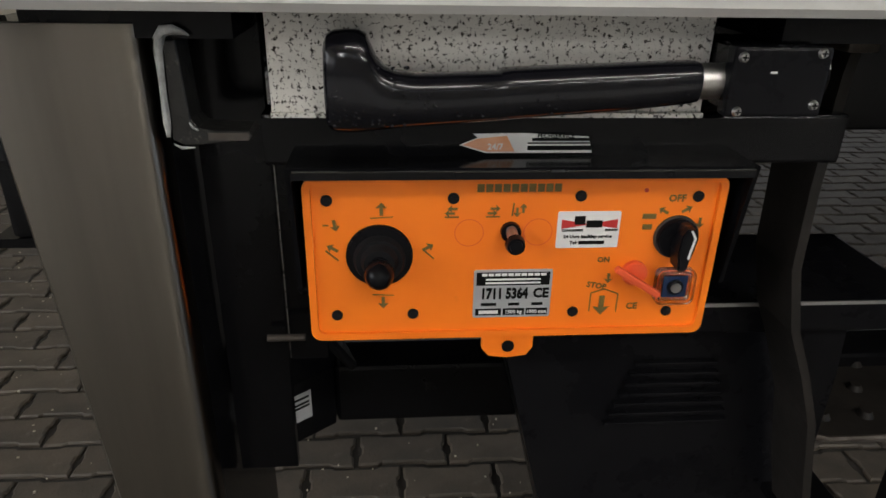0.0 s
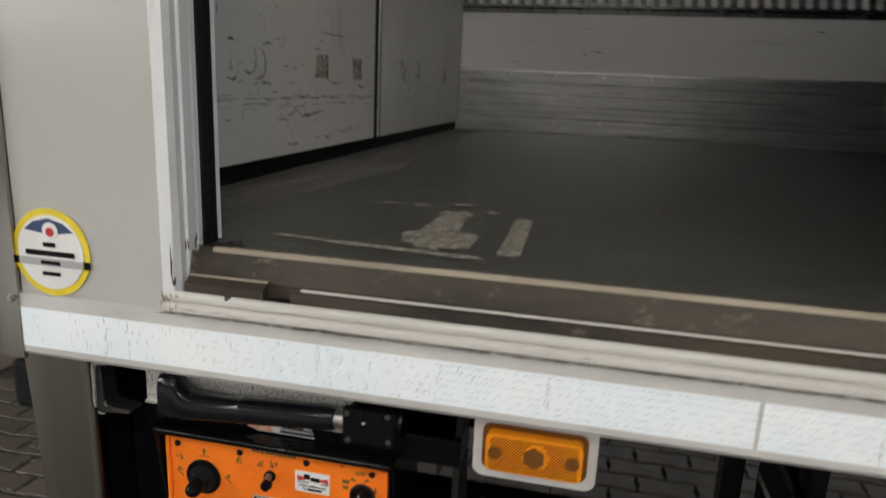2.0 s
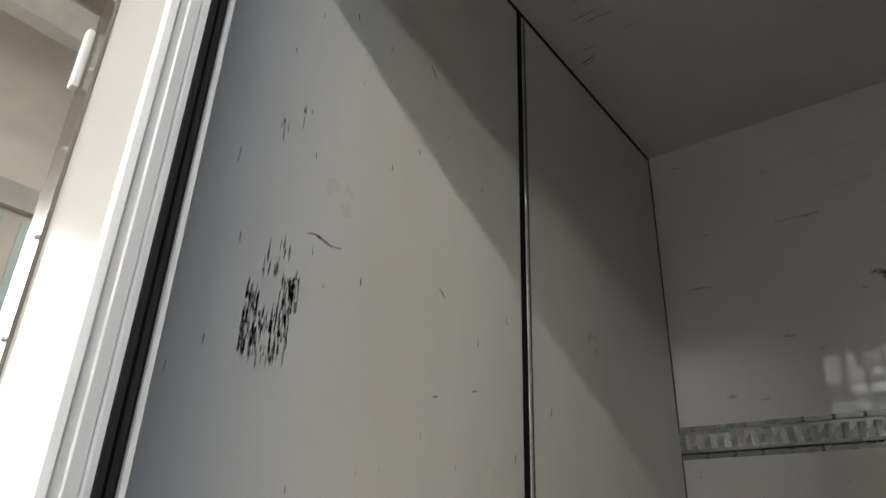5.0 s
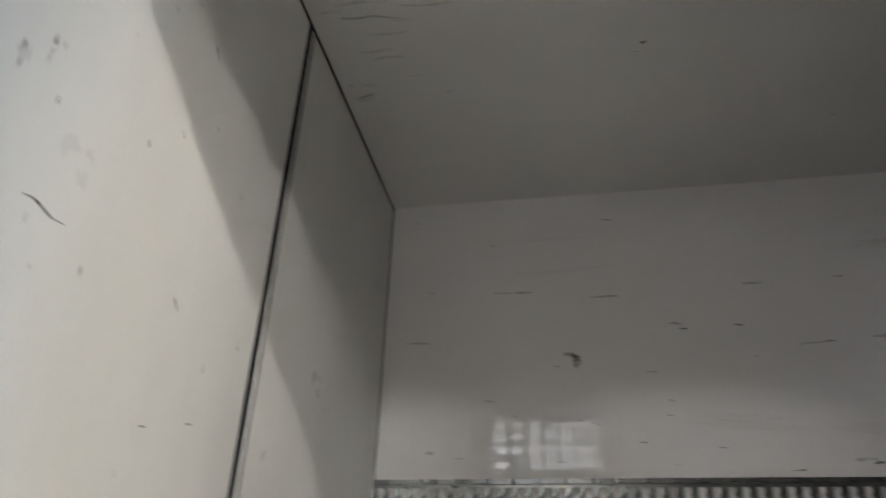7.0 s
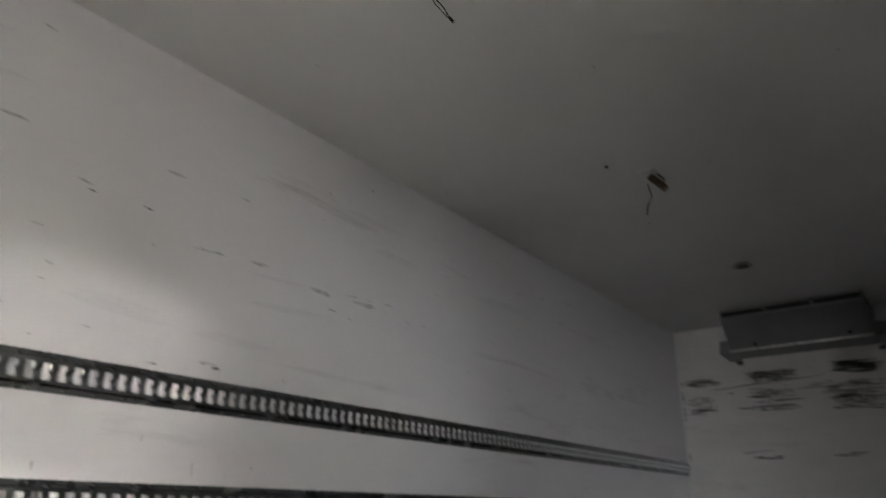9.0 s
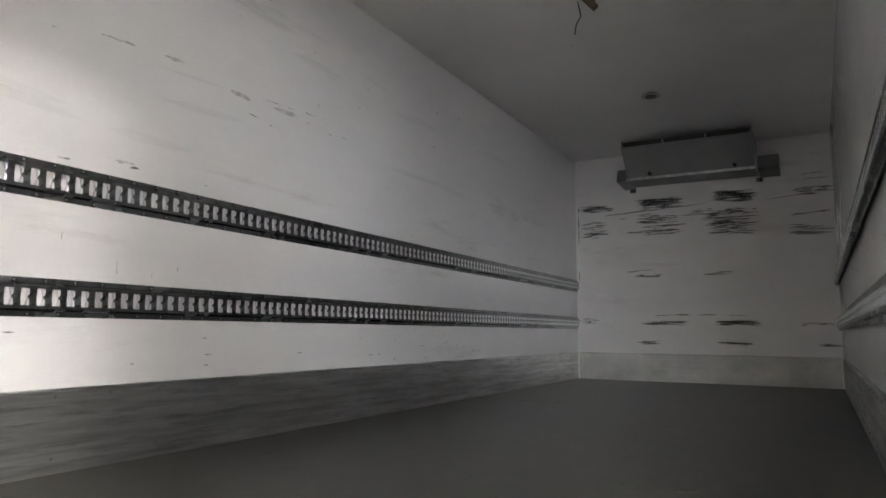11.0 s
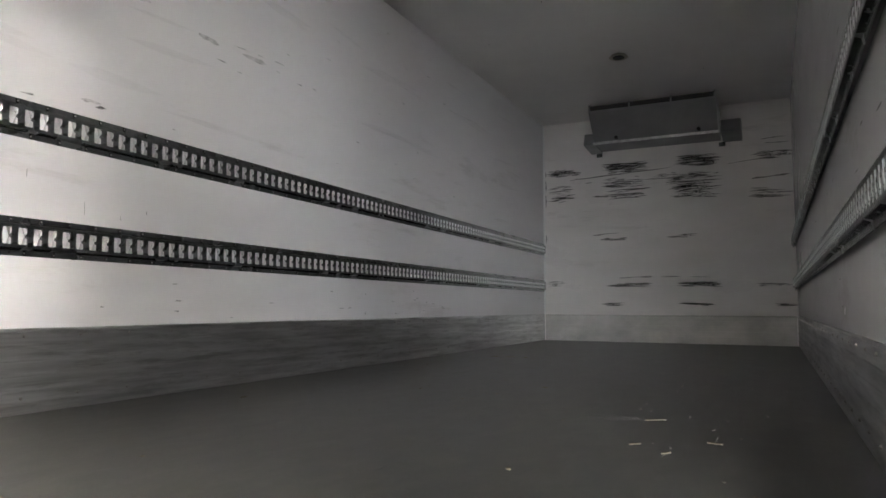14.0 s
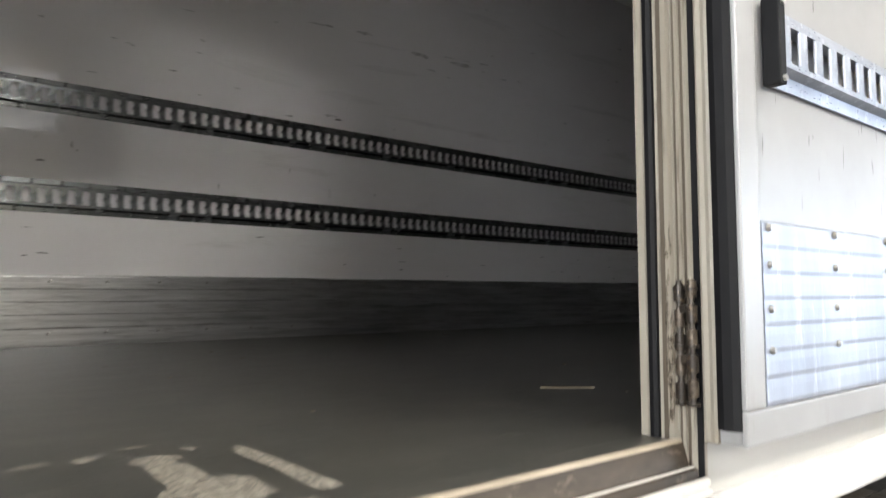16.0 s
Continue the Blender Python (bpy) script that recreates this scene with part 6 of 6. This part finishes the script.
for i in range(7):
    part("text_bar", box(B(), -0.0012, 0.0, 0.16 + i * 0.013, 0.168 + i * 0.013, 0.67, 0.681), "grey_print", flap)
part("holder", box(B(), -0.004, 0.026, 0.0, 0.27, 0.742, 0.76, 0.003), "black", flap, "black holder bar")
part("hanger", box(B(), 0.0, 0.02, 0.05, 0.09, 0.761, 0.865), "black", flap)
axle = thing("chassis_rail", "black steel chassis rail under the box", "chassis rail", at=pose(0, 0, 0))
for y in (0.82, 1.62):
    part("rail", box(B(), -0.02, 7.4, y, y + 0.08, 0.72, 0.985, 0.006), "black", axle)

# ---- hall around the truck ----
ground = tagged(part("ground", box(B(), -40, 60, -50, 40, -0.10, -0.010), "sand"), "sandy bedding of the paved yard floor", "ground", kind="structure")
hall = [("hall_wall_north", -7.2, 20, 9.0, 9.2, 3.95, 8.4), ("hall_wall_north_end", 9.6, 20, 9.0, 9.2, 0, 3.95), ("hall_wall_north_start", -7.2, -3.6, 9.0, 9.2, 0, 3.95), ("hall_roof", -7.4, 20.2, -16.2, 9.2, 8.4, 8.5)]
for nm, x0, x1, y0, y1, z0, z1 in hall:
    w = tagged(part("wall" if "wall" in nm else "roof", box(B(), x0, x1, y0, y1, z0, z1), "hall_roof" if "roof" in nm else "hall_wall"), "pale sheeted hall " + ("roof" if "roof" in nm else "wall"), "wall" if "wall" in nm else "roof", kind="structure")
    w.name = nm
# opening behind the added rear fill lamps
bm = B()
for y0, y1, z0, z1 in ((-16.2, -8.0, 0, 8.4), (-0.4, 9.2, 0, 8.4), (-8.0, -0.4, 4.8, 8.4)):
    box(bm, -7.4, -7.2, y0, y1, z0, z1)
tagged(part("hall_wall_rear", bm, "hall_wall"), "pale sheeted hall wall with an open gate", "wall", kind="structure")
bm = B()
for y0, y1, z0, z1 in ((-16.2, -13.1, 0, 8.4), (-6.9, 9.2, 0, 8.4), (-13.1, -6.9, 5.0, 8.4)):
    box(bm, 20, 20.2, y0, y1, z0, z1)
tagged(part("hall_wall_gate", bm, "hall_wall"), "pale sheeted hall wall with an open gate", "wall", kind="structure")
bm = B()
for x0, x1, z0, z1 in ((-7.2, -6.8, 5.9, 7.7), (8.8, 20, 5.9, 7.7), (-7.2, 20, 7.7, 8.4), (-7.2, 20, 0, 5.9)):
    box(bm, x0, x1, -16.2, -16.0, z0, z1)
hw = tagged(part("hall_wall_south", bm, "hall_wall"), "pale sheeted hall wall with a window band", "wall", kind="structure")
win = thing("window_1", "bright window band of square panes in the hall wall", "window", kind="structure", at=pose(1.0, -16.1, 6.8))
pane = mesh_from("pane", box(B(), -0.14, 0.14, -0.01, 0.01, -0.11, 0.11), "daylight")
dim = mesh_from("pane", box(B(), -0.215, 0.215, -0.01, 0.01, -0.19, 0.19), "dim_pane")
for i in range(30):
    for j in range(4):
        if (i * 7 + j * 3) % 11 > 1:
            shared("pane", pane if i in (10, 11, 13, 14, 15, 16) and j != (i % 4) else dim, win, pose(-7.54 + i * 0.52, 0, -0.66 + j * 0.44))
for i in range(31):
    w = 0.10 if i % 4 == 0 else 0.035
    part("mullion", box(B(), -7.8 + i * 0.52 - w, -7.8 + i * 0.52 + w, -0.06, 0.06, -0.9, 0.9), "hall_steel", win)
for j in range(5):
    part("transom", box(B(), -7.8, 7.8, -0.05, 0.05, -0.9 + j * 0.44, -0.86 + j * 0.44), "hall_steel", win)
# corrugation and posts on the wall behind the truck
rw = thing("wall_cladding", "pale corrugated cladding with frosted panes on the hall wall", "cladding", at=pose(-7.19, 0, 0), kind="structure")
bm = B()
for i in range(160):
    y = -16 + i * 0.155
    prism(bm, [(0.0, y), (0.03, y + 0.03), (0.03, y + 0.08), (0.0, y + 0.11)], "z", 0.0, 3.2) if -0.3 < y < 8 else None
part("sheet", bm, "hall_wall", rw)
fp = mesh_from("pane", box(B(), 0.0, 0.02, -0.9, 0.9, 0, 1.5), "pale_glass")
for i in range(4):
    shared("pane", fp, rw, pose(0.0, 1.0 + i * 2.0, 3.6))
part("rail", box(B(), 0.0, 0.12, -0.3, 8.5, 3.25, 3.5), "hall_steel", rw)
part("rail", box(B(), 0.0, 0.12, -5, 8.5, 5.2, 5.5), "hall_steel", rw)
for i in range(5):
    bmn = thing("roof_beam", "pale steel roof beam of the hall", "roof beam", "roof beams", pose(-6.2 + i * 5.2, 0, 7.0))
    part("web", box(B(), -0.02, 0.02, -16, 9, 0.0, 0.5), "hall_steel", bmn)
    part("flange", box(B(), -0.12, 0.12, -16, 9, -0.03, 0.0), "hall_steel", bmn)
for i in range(6):
    pl = thing("roof_purlin", "brownish roof purlin of the hall", "purlin", "purlins", pose(6.4, -3 + i * 2.2, 7.9))
    part("bar", box(B(), -13.6, 13.6, -0.06, 0.06, -0.1, 0.1), "hall_roof", pl)
for i in range(4):
    skl = thing("skylight", "bright translucent strip in the hall roof", "skylight", "skylights", pose(-4.0 + i * 2.4, 4.0, 8.38))
    part("sheet", box(B(), -0.5, 0.5, -3.5, 3.5, -0.01, 0.0), "dim_pane", skl)


def tube_lamp(at, label):
    t = thing("tube_lamp", label, "tube lamp", "tube lamps", at)
    part("housing", box(B(), -0.75, 0.75, -0.05, 0.05, 0.04, 0.10, 0.01), "hall_steel", t)
    part("tube", cyl(B(), (0, 0, 0.02), "x", 0.016, 1.45, 12), "tube", t, "lit white tube", True)
    part("hanger", box(B(), -0.01, 0.01, -0.01, 0.01, 0.10, 2.34), "hall_steel", t)
    return t


first = tube_lamp(pose(-5.5, -5.3, 6.06), "lit fluorescent tube lamp hanging from a roof beam")
for i in range(1, 12):
    copy_thing(first, pose(-5.5 + i * 1.6, -5.3, 6.06))
panel = thing("panel_lamp", "short lit panel lamp hanging from the hall roof", "panel lamp", "panel lamps", pose(-3.14, -11.6, 6.0))
part("housing", box(B(), -0.28, 0.28, -0.06, -0.002, -0.07, 0.07, 0.01), "hall_steel", panel)
part("glass", box(B(), -0.25, 0.25, 0.0, 0.006, -0.055, 0.055), "panel", panel, "lit front glass")
part("hanger", box(B(), -0.01, 0.01, -0.05, -0.03, 0.07, 2.38), "hall_steel", panel)
for y, n0 in ((-11.6, 1), (-13.8, 0)):
    for i in range(n0, 19):
        if -4.2 < -6.5 + i * 0.84 < -2.9 or -6.5 + i * 0.84 > 3.0:
            copy_thing(panel, pose(-6.5 + i * 0.84 + (0.37 if n0 == 0 else 0) + 0.21 * (i % 3), y, 6.0 + 0.02 * (i % 2)))
for i in range(8):
    copy_thing(first, pose(-3.4, -3.4 + i * 1.6, 6.06, 0, 0, 90))

# ---- light concrete slab of the hall beside and behind the truck ----
bm = B()
box(bm, -40, 60, -50, -2.1, -0.09, 0.003)
box(bm, -40, -7.0, -2.1, 40, -0.09, 0.003)
box(bm, -7.0, -1.9, 12.0, 40, -0.09, 0.003)
tagged(part("pavement", box(box(B(), -7.0, -1.9, -2.1, 12.0, -0.09, 0.003), -1.9, 60, -2.1, -1.25, -0.09, 0.0), "paver"), "dark worn paving behind the truck", "pavement", kind="structure")
tagged(part("hall_floor", bm, "concrete"), "pale bare concrete floor of the hall", "floor", kind="structure")

# ---- pavers ----
def paver_mesh(nm):
    bm = B()
    a, b, c, d = 0.0965, 0.0465, 0.006, 0.06
    out = [(-a, -b), (-0.055, -b), (-0.045, -b + c), (0.045, -b + c), (0.055, -b), (a, -b), (a - 0.001, -0.02), (a - c, -0.012), (a - c, 0.012), (a - 0.001, 0.02), (a, b), (0.055, b), (0.045, b - c), (-0.045, b - c), (-0.055, b), (-a, b), (-a + 0.001, 0.02), (-a + c, 0.012), (-a + c, -0.012), (-a + 0.001, -0.02)]
    lo = [bm.verts.new((x, y, -0.012)) for x, y in out]
    mid = [bm.verts.new((x, y, -0.004)) for x, y in out]
    top = [bm.verts.new((x * 0.955, y * 0.92, 0.0)) for x, y in out]
    k = len(out)
    for p, q in ((lo, mid), (mid, top)):
        for i in range(k):
            bm.faces.new((p[i], p[(i + 1) % k], q[(i + 1) % k], q[i]))
    bm.faces.new(top)
    return bm


base = mesh_from("paver", paver_mesh("paver"), "paver")
rngp = random.Random(21)
near, far = [], []
for j in range(-8, 62):
    y = -0.4 + j * 0.1005
    for i in range(-9, 28):
        x = i * 0.2 + (0.1 if j % 2 else 0.0)
        key = 0 if (-1.6 < x < 2.3 and 0.45 < y < 2.6) else 1
        m = pose(x + rngp.uniform(-0.002, 0.002), y + rngp.uniform(-0.0015, 0.0015), rngp.uniform(-0.0025, 0.0015), rngp.uniform(-0.5, 0.5), rngp.uniform(-0.5, 0.5), rngp.uniform(-0.7, 0.7))
        pick = (-1.15 < x < -0.4 and 0.75 < y < 2.3) or (-0.1 < x < 0.42 and 0.55 < y < 1.1) or (1.25 < x < 2.0 and 1.15 < y < 2.3)
        (near if pick else far).append(m)
for m in near[:300]:
    shared("paver", base, ground, m)
far += near[300:]
vs = np.array([v.co[:] for v in base.vertices])
fs = [tuple(p.vertices) for p in base.polygons]
allv, allf = [], []
for q, m in enumerate(far):
    mm = np.array(m)
    allv.append(vs @ mm[:3, :3].T + mm[:3, 3])
    allf += [tuple(i + q * len(vs) for i in f) for f in fs]
me = bpy.data.meshes.new("pavers")
me.from_pydata(np.concatenate(allv).tolist(), [], allf)
me.materials.append(M["paver"])
rest = new("paver_field", me)
rest.parent = ground
rest["kind"] = "stuff"
bm = B()
for _ in range(420):
    x, y = rngp.uniform(-1.3, 0.5), rngp.uniform(0.5, 2.2)
    s = rngp.uniform(0.0008, 0.0028)
    box(bm, x - s, x + s, y - s * 0.8, y + s * 0.8, -0.002, s * 0.9)
tagged(part("grit", bm, "grit"), "pale grit scattered on the pavers", "grit", kind="stuff")
